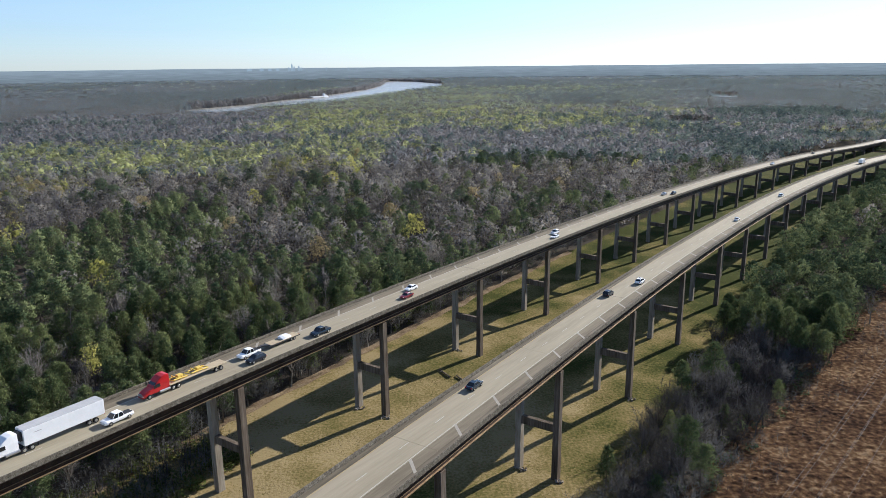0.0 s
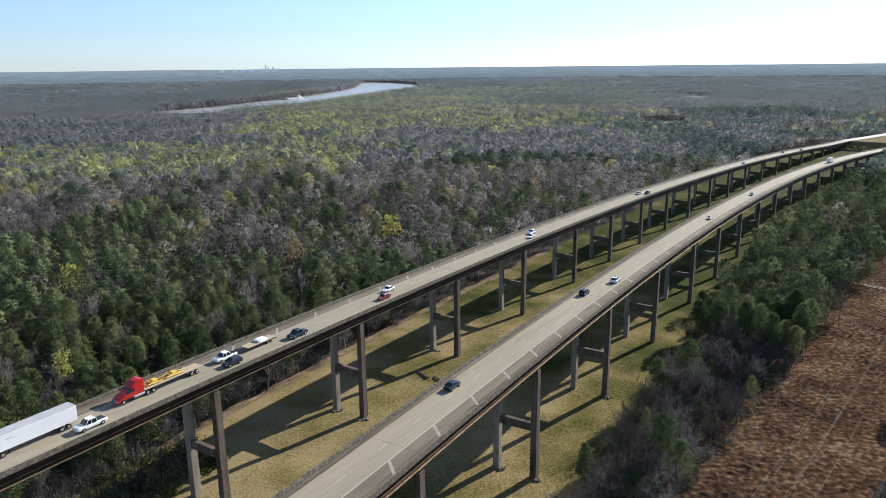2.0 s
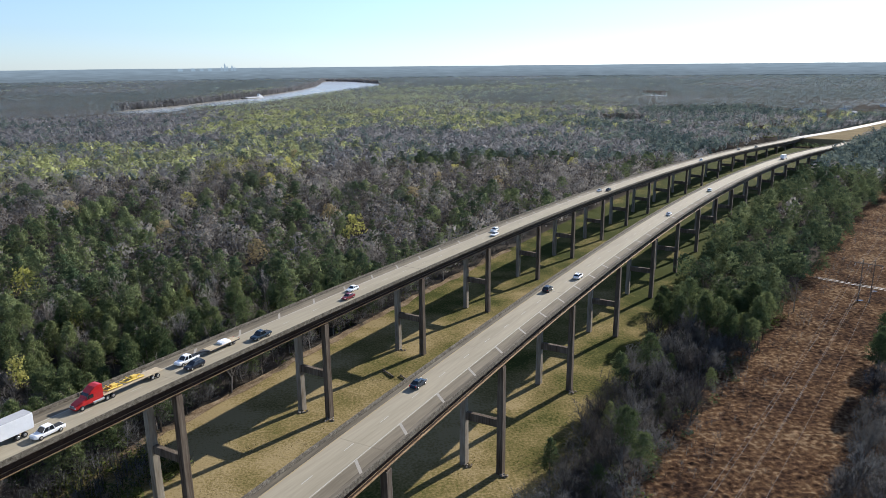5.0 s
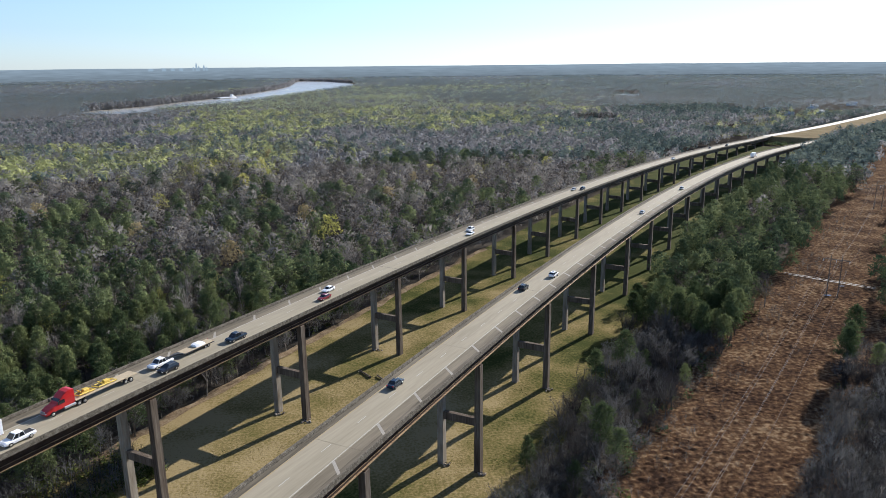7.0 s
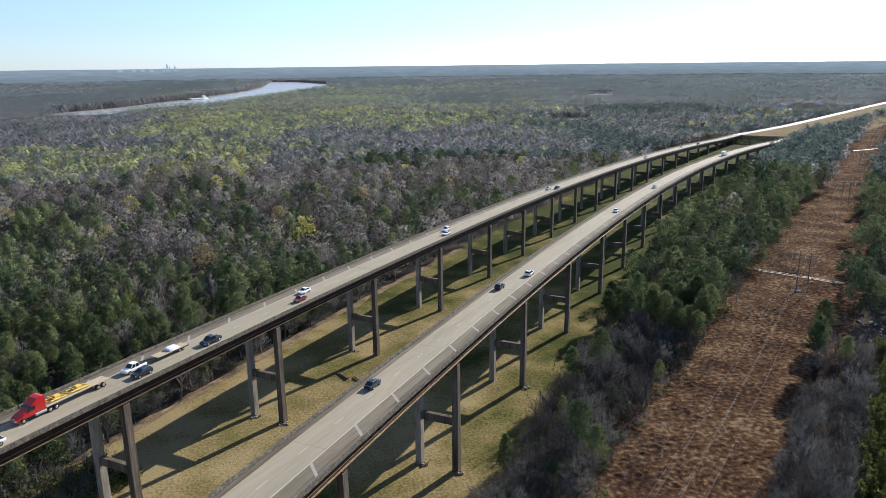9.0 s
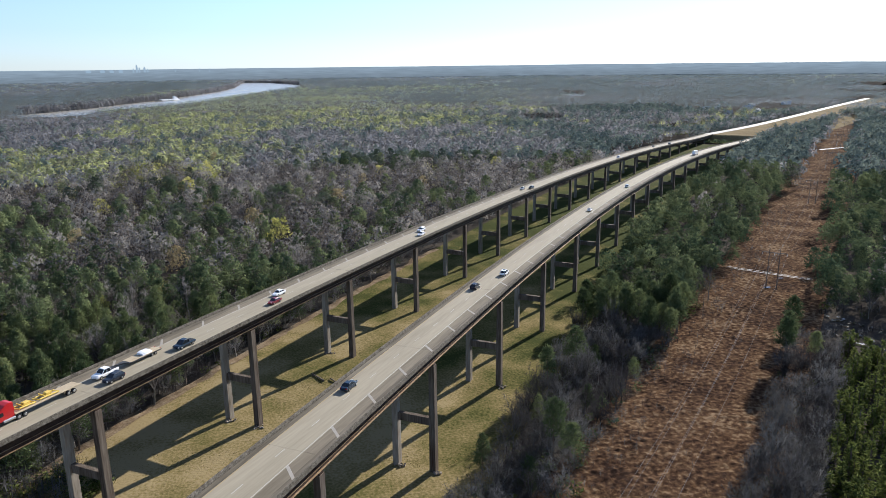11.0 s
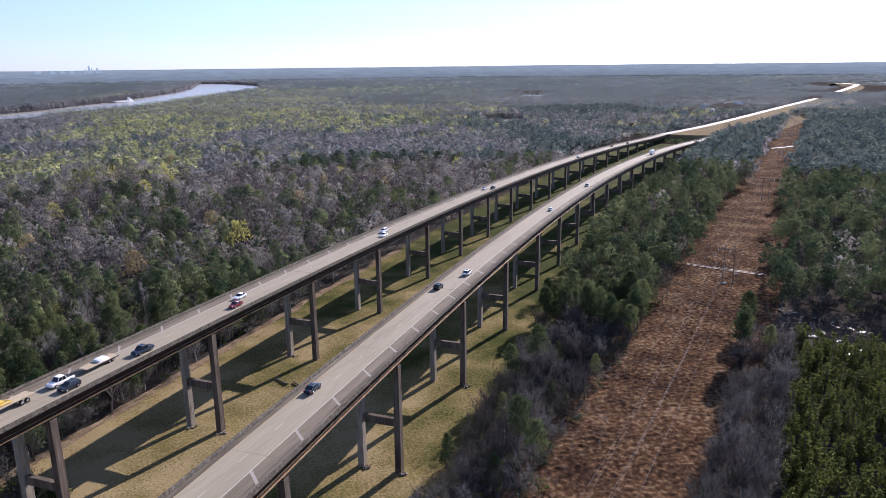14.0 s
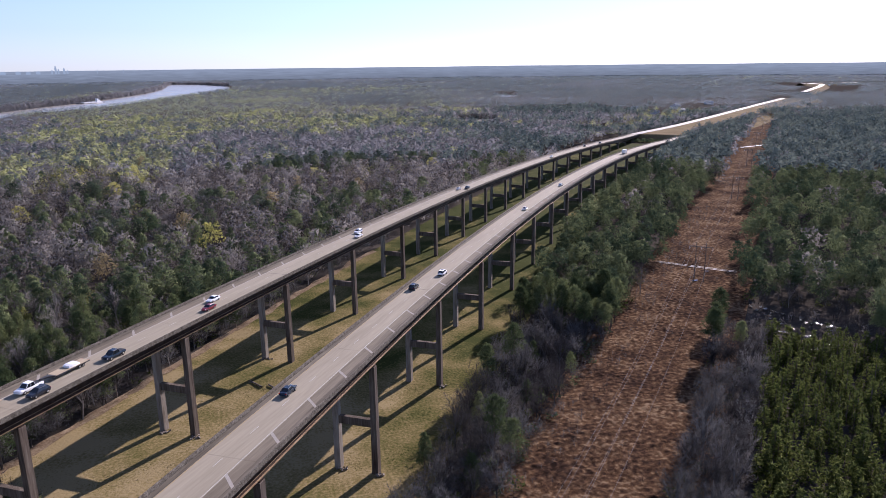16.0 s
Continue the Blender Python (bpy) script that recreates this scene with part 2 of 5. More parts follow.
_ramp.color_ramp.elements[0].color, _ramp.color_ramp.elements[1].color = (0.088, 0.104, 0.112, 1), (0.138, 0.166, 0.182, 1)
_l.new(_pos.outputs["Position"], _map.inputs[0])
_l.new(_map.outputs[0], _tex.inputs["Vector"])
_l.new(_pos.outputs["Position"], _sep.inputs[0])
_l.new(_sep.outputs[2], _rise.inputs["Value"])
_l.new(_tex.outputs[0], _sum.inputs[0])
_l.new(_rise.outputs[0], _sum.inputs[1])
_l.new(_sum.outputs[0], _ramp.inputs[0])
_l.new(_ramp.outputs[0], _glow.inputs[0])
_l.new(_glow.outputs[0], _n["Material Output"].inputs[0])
# towers: the backdrop's glow again, in a lighter haze blue
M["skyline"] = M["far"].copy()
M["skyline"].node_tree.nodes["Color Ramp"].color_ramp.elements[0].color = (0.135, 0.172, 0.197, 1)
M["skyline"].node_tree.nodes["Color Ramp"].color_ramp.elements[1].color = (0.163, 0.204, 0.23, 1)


# ---- building blocks ----
def mesh_of(name, verts, faces, mat):
    me = bpy.data.meshes.new(name)
    me.from_pydata([tuple(map(float, p)) for p in verts], [], faces)
    me.materials.append(M[mat] if isinstance(mat, str) else mat)
    return me


def part(name, bm, mat, parent, label=""):
    """One mesh object from a bmesh, or from a mesh that is ready, under a thing or a part."""
    if isinstance(bm, bmesh.types.BMesh):
        me = bpy.data.meshes.new(name)
        bm.to_mesh(me)
        bm.free()
        me.materials.append(M[mat] if isinstance(mat, str) else mat)
    else:
        me = bm
    ob = new(name, me)
    ob.parent = parent
    if label:
        ob["label"] = label
    return ob


def box(bm, x0, x1, y0, y1, z0, z1, taper=0.0):
    """A box in bm; taper draws its top in."""
    t = taper
    vs = [bm.verts.new(p) for p in ((x0, y0, z0), (x1, y0, z0), (x1, y1, z0), (x0, y1, z0), (x0 + t, y0 + t, z1), (x1 - t, y0 + t, z1), (x1 - t, y1 - t, z1), (x0 + t, y1 - t, z1))]
    for f in ((3, 2, 1, 0), (4, 5, 6, 7), (0, 1, 5, 4), (1, 2, 6, 5), (2, 3, 7, 6), (3, 0, 4, 7)):
        bm.faces.new([vs[i] for i in f])
    return vs


def bevelled(bm, width, segments=1):
    bmesh.ops.bevel(bm, geom=bm.edges[:], offset=width, segments=segments, profile=0.5, affect="EDGES")
    return bm


def loft(bm, rings):
    """Skin rings of equal count into one closed body."""
    vs = [[bm.verts.new(p) for p in ring] for ring in rings]
    n = len(vs[0])
    for a, b in zip(vs[:-1], vs[1:]):
        for i in range(n):
            j = (i + 1) % n
            bm.faces.new((a[i], a[j], b[j], b[i]))
    bm.faces.new(vs[0][::-1])
    bm.faces.new(vs[-1])
    bmesh.ops.recalc_face_normals(bm, faces=bm.faces[:])


# ---- plan: v runs along the valley of the two bridges, w to its right ----
AX = radians(37)
UV, NW = Vector((math.sin(AX), math.cos(AX), 0)), Vector((math.cos(AX), -math.sin(AX), 0))
LEFT = (1.1947e-8, 1.0672e-4, -7.7207e-2, -121.05)
RIGHT = (5.953e-8, 8.5675e-5, -8.938e-2, -64.488)


def plan(v, w, z=0.0):
    return UV * v + NW * w + Vector((0, 0, z))


def line_w(c, v):
    return ((c[0] * v + c[1]) * v + c[2]) * v + c[3]


def deck_z(v):
    d = v - 40
    if v > 838:
        return 10.64 - 3.3 * (1 - math.exp((838 - v) / 80))
    return 33.6 - 0.016 * d - 1.6e-5 * d * d if d > 0 else 33.6 - 0.016 * d


def station(c, v):
    """Place, heading and right-hand side of a bridge's centre line."""
    a = plan(v - 0.5, line_w(c, v - 0.5), 0)
    b = plan(v + 0.5, line_w(c, v + 0.5), 0)
    tangent = (b - a).normalized()
    right = Vector((tangent.y, -tangent.x, 0))
    p = plan(v, line_w(c, v), deck_z(v))
    return p, tangent, right


def sweep(c, v0, v1, profile, step=6.0, close=True):
    """A solid swept along the bridge c; the profile is in metres to the right of the centre line and above the deck."""
    count = max(1, int(math.ceil((v1 - v0) / step)))
    verts, faces, k = [], [], len(profile)
    for i in range(count + 1):
        p, _, right = station(c, v0 + (v1 - v0) * i / count)
        verts += [p + right * a + Vector((0, 0, b)) for a, b in profile]
    for i in range(count):
        for j in range(k if close else k - 1):
            a, b = i * k + j, i * k + (j + 1) % k
            faces.append((a, a + k, b + k, b))
    if close:
        faces += [tuple(range(k)), tuple(range(count * k + k - 1, count * k - 1, -1))]
    return verts, faces


PIERS = [-14, 36, 86.5, 137, 188.3, 238.2, 288.5, 331.8, 375.4, 417.6, 460, 504, 547, 590, 636, 680, 722, 762, 800]


def rect(a0, a1, b0, b1):
    return [(a0, b0), (a0, b1), (a1, b1), (a1, b0)]


def bridge(c, side, label, marks, mid, piers, v_end):
    """One twin-girder viaduct. side +1: the wide shoulder lies to the right, -1: to the left.
    marks: yellow line, lane line, white line, all to the shoulder's side; mid: the deck's middle."""
    root = tagged(new("highway_bridge"), label, "bridge", "twin viaducts")
    ends = piers + [v_end]
    s = side
    yellow, lane, white, dash0, bar0 = marks
    lo_e, hi_e = mid * s - 6.05, mid * s + 6.05

    def strip(name, mat, v0, v1, a0, a1, b0, b1, lab=""):
        lo, hi = min(a0 * s, a1 * s), max(a0 * s, a1 * s)
        return part(name, mesh_of(name, *sweep(c, v0, v1, rect(lo, hi, b0, b1)), mat), mat, root, lab)

    for v0, v1 in zip(ends[:-1], ends[1:]):
        e = v1 - 0.04
        strip("deck_slab", "deck", v0, e, lo_e, hi_e, -0.30, 0.0, "worn tan concrete deck")
        strip("shoulder", "worn", v0, e, white + 0.25, hi_e - 1.35, -0.02, 0.006, "worn grey shoulder")
        strip("gutter", "shoulder", v0, e, hi_e - 1.35, hi_e, -0.02, 0.0065, "dark stained gutter along the parapet")
        strip("inner_shoulder", "shoulder", v0, e, lo_e, yellow - 0.15, -0.02, 0.006)
        strip("edge_line", "white", v0, e, white - 0.07, white + 0.07, 0.004, 0.012, "white edge line")
        strip("median_line", "yellow", v0, e, yellow - 0.06, yellow + 0.06, 0.004, 0.012, "faded yellow edge line")
        for q in (-1, 1):
            prof = [(mid + q * 6.05, -0.26), (mid + q * 6.05, 0.28), (mid + q * 6.18, 0.74), (mid + q * 6.40, 0.74), (mid + q * 6.46, -0.26)]
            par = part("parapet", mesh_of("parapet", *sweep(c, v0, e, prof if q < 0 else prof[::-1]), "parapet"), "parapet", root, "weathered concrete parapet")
            web = part("girder", mesh_of("girder", *sweep(c, v0, e, rect(q * 5.0 - 0.03, q * 5.0 + 0.03, -3.15, -0.30)), "steel"), "steel", root, "rusty brown plate girder with the deck's shade in its colour")
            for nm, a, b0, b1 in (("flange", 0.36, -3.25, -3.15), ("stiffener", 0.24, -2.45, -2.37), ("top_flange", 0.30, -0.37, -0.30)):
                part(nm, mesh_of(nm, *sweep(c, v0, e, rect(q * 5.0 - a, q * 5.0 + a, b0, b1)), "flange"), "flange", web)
            rib = mesh_of("web_rib", [(a, b, h) for h in (-3.14, -0.4) for a, b in ((-0.13 - 0.12 * q, -0.02), (0.13 - 0.12 * q, -0.02), (0.13 - 0.12 * q, 0.02), (-0.13 - 0.12 * q, 0.02))], BOX_FACES, "steel")
            if v0 > 30 and v0 < 420:
                k = int((v1 - v0) / 7.2)
                for i in range(k + 1):
                    p, t, r = station(c, v0 + 0.1 + (v1 - v0 - 0.2) * i / k)
                    ob = part("web_rib", rib, "steel", web)
                    ob.matrix_world = Matrix.Translation(p + r * q * 5.0) @ Matrix.Rotation(-math.atan2(t.x, t.y), 4, "Z")
        if v1 in (188.3, 331.8, 504, v_end):
            strip("expansion_joint", "joint", v1 - 0.22, v1 + 0.02, lo_e, hi_e, 0.008, 0.014)
    # broken lane line
    dash = mesh_of("lane_dash", [(-0.07, -1.45, 0), (0.07, -1.45, 0), (0.07, 1.45, 0), (-0.07, 1.45, 0), (-0.07, -1.45, 0.008), (0.07, -1.45, 0.008), (0.07, 1.45, 0.008), (-0.07, 1.45, 0.008)], BOX_FACES, "white")
    v = dash0
    while v < v_end - 4:
        p, t, r = station(c, v)
        ob = part("lane_dash", dash, "white", root)
        slope = math.atan2(deck_z(v + 1) - deck_z(v - 1), 2)
        ob.matrix_world = Matrix.Translation(p + r * (lane * s) + Vector((0, 0, 0.004))) @ Euler((slope, 0, -math.atan2(t.x, t.y))).to_matrix().to_4x4()
        v += 11.55
    # slanting bars on the wide shoulder
    v = bar0
    while v < 520:
        pts = []
        for a, b in ((white + 0.1, 0.0), (hi_e - 0.75, -2.9), (hi_e - 0.75, -2.1), (white + 0.1, 0.8)):
            p, t, r = station(c, v + (b if s > 0 else -b))
            pts.append(p + r * a * s + Vector((0, 0, 0.016)))
        low = [q - Vector((0, 0, 0.008)) for q in pts]
        part("shoulder_bar", mesh_of("shoulder_bar", low + pts, BOX_FACES, "pale"), "pale", root)
        v += 14.45
    # piers: two columns under the girders, tied by a beam
    for v in piers:
        p, t, r = station(c, v)
        top = p.z - 3.55
        turn = Matrix.Translation((p.x, p.y, 0)) @ Matrix.Rotation(-math.atan2(t.x, t.y), 4, "Z")
        bm = bmesh.new()
        zb = top * 0.51 - 2.0
        if top > 9:
            box(bm, -4.2, 4.2, -0.6, 0.6, zb, zb + 2.0)
        else:
            box(bm, -4.2, 4.2, -0.6, 0.6, top - 1.2, top)
        bevelled(bm, 0.06)
        # the beam's dark tone paints in the shadow of the deck
        tie = part("tie_beam", bm, "pier_rust_shade", root, "concrete tie beam with the deck's shadow in its colour")
        tie.matrix_world = turn
        for q in (-1, 1):
            bm = bmesh.new()
            box(bm, q * 5.0 - 0.82, q * 5.0 + 0.82, -1.0, 1.0, -0.5, top, 0.12)
            bevelled(bm, 0.08)
            part("column", bm, "pier" if q < 0 else "pier_rust_shade", tie, "" if q < 0 else "rust-stained outer column")
            bm = bmesh.new()
            box(bm, q * 5.0 - 0.55, q * 5.0 + 0.55, -0.6, 0.6, top, top + 0.30)
            part("bearing", bm, "steel", tie)
    return root


BOX_FACES = [(3, 2, 1, 0), (4, 5, 6, 7), (0, 1, 5, 4), (1, 2, 6, 5), (2, 3, 7, 6), (3, 0, 4, 7)]
bridge(LEFT, -1, "concrete highway viaduct on rusty steel girders and tall piers", (-5.45, -1.65, 2.05, 33.15, 26.4), 0.45, PIERS + [838, 872, 906], 940)
bridge(RIGHT, 1, "parallel concrete highway viaduct with brown steel girders", (-4.8, -1.33, 2.1, 26.9, 23.4), 0.0, PIERS + [838, 872, 906], 940)


# ---- ground ----
def sheet(name, pts_rows, mat, label, category, kind="structure", z_noise=0.0):
    rows, cols = len(pts_rows), len(pts_rows[0])
    verts = []
    for row in pts_rows:
        for p in row:
            h = noise.noise(Vector((p[0], p[1], 0)) * 0.08) * z_noise + noise.noise(Vector((p[0], p[1], 5)) * 0.4) * z_noise * 0.3 if z_noise else 0
            verts.append((p[0], p[1], p[2] + h))
    faces = [(i * cols + j, i * cols + j + 1, (i + 1) * cols + j + 1, (i + 1) * cols + j) for i in range(rows - 1) for j in range(cols - 1)]
    return tagged(new(name, mesh_of(name, verts, faces, mat)), label, category, "", kind)


radii = [0, 60, 150, 300, 600, 1200, 2400, 4000, 4950]
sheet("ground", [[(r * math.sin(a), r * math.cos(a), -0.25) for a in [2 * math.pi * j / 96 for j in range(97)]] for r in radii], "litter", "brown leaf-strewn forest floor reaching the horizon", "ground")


def vrange(v0, v1, step):
    k = int(math.ceil((v1 - v0) / step))
    return [v0 + (v1 - v0) * i / k for i in range(k + 1)]


def clear_l(v):
    return -37.5 + 0.0915 * (v - 138)


def clear_r(v):
    return clear_l(v) + 36


strip_ob = sheet("grass_strip", [[plan(v, w0 + (w1 - w0) * j / 40, 0.1) for j in range(41)] for v in vrange(-30, 900, 4) for w0, w1 in [(line_w(LEFT, v) - 31 , line_w(RIGHT, v) + 20)]],
      "grass", "mown green and straw-coloured grass under the viaducts", "grass", "structure", 0.2)
# drier towards the camera, greener further on
dry = strip_ob.data.attributes.new("tree", "FLOAT", "POINT")
for i, q in enumerate(strip_ob.data.vertices):
    v = q.co.x * UV.x + q.co.y * UV.y
    side = q.co.x * NW.x + q.co.y * NW.y - line_w(RIGHT, v)
    dry.data[i].value = min(1, max(0, 0.72 - (v - 130) / 420)) + 0.5 * noise.noise(q.co * 0.03) - 0.2 * min(1, max(0, (side + 6) / 10))
clearing_ob = sheet("clearing", [[plan(v, clear_l(v) - 7 + (clear_r(v) - clear_l(v) + 14) * j / 64, 0.12) for j in range(65)] for v in vrange(60, 110, 5)[:-1] + vrange(110, 420, 0.9)[:-1] + vrange(420, 1350, 4)],
      "sedge", "reddish dry sedge in the power line clearing", "clearing", "structure", 0.25)
# tussocks, with trampled hollows between them
for q in clearing_ob.data.vertices:
    lump = noise.noise(Vector((q.co.x, q.co.y, 0)) * 0.55) + 0.6 * noise.noise(Vector((q.co.x, q.co.y, 8)) * 1.1)
    patch = 0.6 + 0.8 * noise.noise(Vector((q.co.x, q.co.y, 3)) * 0.09)
    q.co.z += 0.55 * max(0, lump + 0.25) * max(0.15, patch)

# far rim of the land: a glowing backdrop with haze in its colour
rim = []
for j in range(361):
    a = 2 * math.pi * j / 360
    h = 83 + 2.5 * noise.noise(Vector((math.cos(a) * 9, math.sin(a) * 9, 1))) + 1.2 * noise.noise(Vector((math.cos(a) * 60, math.sin(a) * 60, 4)))
    rim.append((a, h))
sheet("backdrop", [[(4880 * math.sin(a), 4880 * math.cos(a), -1 + (h + 1) * f) for a, h in rim] for f in (0, 0.4, 0.75, 1)], "far", "glowing blue backdrop of distant forest with haze painted in", "backdrop")

# ---- river ----
near_bank = [(5, 3448), (-88, 2969), (-180, 2614), (-247, 2290), (-293, 2106), (-324, 1994), (-364, 1956), (-392, 1875), (-428, 1841), (-460, 1770), (-452, 1640), (-505, 1590), (-580, 1640)]
far_bank = [(-3, 3818), (-57, 4021), (-162, 4339), (-325, 4491), (-334, 4211), (-314, 3837), (-302, 3434), (-320, 2977), (-376, 2563), (-422, 2270), (-473, 2105), (-505, 1918), (-548, 1811), (-585, 1716), (-600, 1680)]


def resample(pts, k):
    pts = [Vector((*p, 0)) for p in pts]
    d = [0]
    for a, b in zip(pts[:-1], pts[1:]):
        d.append(d[-1] + (b - a).length)
    out = []
    for i in range(k):
        s = d[-1] * i / (k - 1)
        j = next(j for j in range(len(d) - 1) if s <= d[j + 1] + 1e-6)
        out.append(pts[j].lerp(pts[j + 1], (s - d[j]) / (d[j + 1] - d[j])))
    return out


NB, FB = resample(near_bank, 60), resample(far_bank, 60)
sheet("river", [[a.lerp(b, f) + Vector((0, 0, 0.3)) for f in (0, 0.5, 1)] for a, b in zip(NB, FB)], "water", "broad calm muddy river bending through the forest", "river")
RIVER = [(p.x, p.y) for p in NB] + [(p.x, p.y) for p in reversed(FB)]


def inside(poly, x, y):
    """Which of the points x, y (arrays) lie in the polygon."""
    hit = np.zeros(len(x), bool)
    for (x0, y0), (x1, y1) in zip(poly, poly[1:] + poly[:1]):
        if y0 != y1:
            hit ^= ((y0 > y) != (y1 > y)) & (x < (x1 - x0) * (y - y0) / (y1 - y0) + x0)
    return hit


HOUSES = ((657, 1240, 20, 15, 9, 3.2), (701, 1247, -30, 14, 9, 3.2), (640, 1099, -40, 15, 9, 3), (762, 1273, 10, 14, 9, 3.2), (778, 1205, -35, 18, 10, 3.6), (867, 1244, 30, 15, 9, 3.2), (1069, 1434, -30, 20, 11, 4), (730, 1330, 60, 14, 9, 3.2), (905, 1330, -20, 16, 10, 3.2), (960, 1400, 15, 15, 9, 3.2), (820, 1345, -50, 14, 9, 3.2))
FAR_V, FAR_W = [838, 900, 940, 975, 1012, 1100, 1256, 1649, 1960], [-103.8, -95.4, -89.0, -80.0, -68.5, -43.5, -5, 88, 164]
POOLS = [(818, 2088, 24, 40), (412, 1190, 30, 34)]

# ---- trees ----
rng = np.random.default_rng(7)


def tube(verts, faces, a, b, ra, rb, sides=5):
    axis = (b - a).normalized()
    side = axis.orthogonal().normalized()
    other = axis.cross(side)
    k = len(verts)
    for p, r in ((a, ra), (b, rb)):
        for i in range(sides):
            q = 2 * math.pi * i / sides
            verts.append(p + (side * math.cos(q) + other * math.sin(q)) * r)
    for i in range(sides):
        j = (i + 1) % sides
        faces.append((k + i, k + j, k + sides + j, k + sides + i))


def rvec():
    return Vector(rng.normal(size=3)).normalized()


def tuft(verts, faces, p, d, length, width, blades, flat=1.0):
    """A spray of blades round the direction d."""
    for _ in range(blades):
        e = (d + rvec() * 0.75).normalized() * length * rng.uniform(0.7, 1.2)
        e.z *= flat
        s = e.cross(rvec()).normalized() * width * rng.uniform(0.6, 1.2)
        k = len(verts)
        q = p + rvec() * length * 0.3
        verts += [q - s, q + s, q + e]
        faces.append((k, k + 1, k + 2))


def pine_mesh(h, spread, bare, whorls, arms, blades, size, thin=0.17, conical=False):
    """Trunk and crown of a pine h tall, rounded at the top unless conical."""
    tv, tf, cv, cf = [], [], [], []
    lean = Vector((rng.normal() * 0.02, rng.normal() * 0.02, 1)) * h
    tube(tv, tf, Vector((0, 0, -0.4)), lean * 0.55, 0.22, 0.15)
    tube(tv, tf, lean * 0.55, lean * 0.97, 0.15, 0.04)
    for i in range(whorls):
        f = i / (whorls - 1)
        z = bare + (1 - bare) * f
        reach = spread * ((1 - f) ** 0.7 if conical else (1 - f ** 2.4) ** 0.7) * (0.5 + 0.5 * min(1, f * 3)) * (1 if conical else rng.uniform(0.7, 1.15)) + 0.3
        a0 = rng.uniform(0, 6.3)
        for j in range(arms):
            if rng.random() < 0.12:
                continue
            a = a0 + j * 2 * math.pi / arms + rng.normal() * 0.25
            r = reach * rng.uniform(0.65, 1.2)
            d = Vector((math.cos(a), math.sin(a), 0.12 + 0.35 * f))
            root = lean * (z + rng.normal() * 0.012)
            if r > 2.2:
                tube(tv, tf, root, root + d * r * 0.7, 0.05, 0.02, 3)
            for g in ((0.5, 0.95) if r > 1.4 else (0.75,)):
                tuft(cv, cf, root + d * r * g * 0.75, d, size * (0.8 + 0.4 * rng.random()), size * thin, blades)
    tuft(cv, cf, lean * 0.95, Vector((0, 0, 1)), size, size * thin, blades)
    return (tv, tf), (cv, cf)


def bare_mesh(h, spread, limbs, twigs, leaf=0.0, leaves=0):
    """Trunk with limbs, a crown of twigs, and small leaves where it buds."""
    tv, tf, cv, cf, lv, lf = [], [], [], [], [], []
    fork = Vector((rng.normal() * 0.3, rng.normal() * 0.3, h * rng.uniform(0.3, 0.45)))
    tube(tv, tf, Vector((0, 0, -0.4)), fork, 0.24, 0.17)
    tips = []
    for i in range(limbs):
        a = 2 * math.pi * i / limbs + rng.normal() * 0.4
        up = rng.uniform(0.35, 0.62) * h
        out = spread * rng.uniform(0.25, 0.8)
        if i == 0:
            out, up = out * 0.2, h * 0.6
        start = fork * rng.uniform(0.75, 1)
        mid = start + Vector((math.cos(a) * out * 0.6, math.sin(a) * out * 0.6, up * 0.55))
        end = start + Vector((math.cos(a) * out, math.sin(a) * out, up))
        tube(tv, tf, start, mid, 0.11, 0.07, 3)
        tube(tv, tf, mid, end, 0.07, 0.03, 3)
        for p, q in ((start, mid), (mid, end)):
            for _ in range(4):
                s = p.lerp(q, rng.uniform(0.3, 1))
                d = ((q - p).normalized() + rvec() * 0.8 + Vector((0, 0, 0.3))).normalized()
                e = s + d * spread * rng.uniform(0.3, 0.6)
                tube(tv, tf, s, e, 0.04, 0.015, 3)
                tips += [(s, e), (s, e)]
        tips.append((mid, end))
    for i in range(twigs // 2):
        a = rng.normal(size=3)
        a = Vector(a).normalized()
        a.z = abs(a.z) * 1.1 - 0.25
        c = Vector((a.x * spread, a.y * spread, a.z * h * 0.42)) * rng.uniform(0.5, 1.0) + Vector((0, 0, h * 0.52))
        d = (a + rvec() * 0.5 + Vector((0, 0, 0.3))) * rng.uniform(0.6, 1.4)
        n = d.cross(rvec()).normalized() * 0.03
        k = len(cv)
        cv += [c - n, c + n, c + d]
        cf.append((k, k + 1, k + 2))
    for i in range(twigs):
        p, q = tips[int(rng.integers(len(tips)))]
        s = p.lerp(q, rng.uniform(0.2, 1.05))
        d = ((q - p).normalized() * 0.7 + rvec() * 0.75 + Vector((0, 0, 0.25))).normalized() * rng.uniform(0.7, 1.7)
        n = d.cross(rvec()).normalized() * 0.032
        k = len(cv)
        cv += [s - n, s + n, s + d]
        cf.append((k, k + 1, k + 2))
    for i in range(leaves):
        p, q = tips[int(rng.integers(len(tips)))]
        c = p.lerp(q, rng.uniform(0.3, 1.15)) + rvec() * 0.7
        d, e = rvec() * leaf, rvec() * leaf
        k = len(lv)
        lv += [c, c + d, c + d + e, c + e]
        lf.append((k, k + 1, k + 2, k + 3))
    return (tv, tf), (cv, cf), (lv, lf)


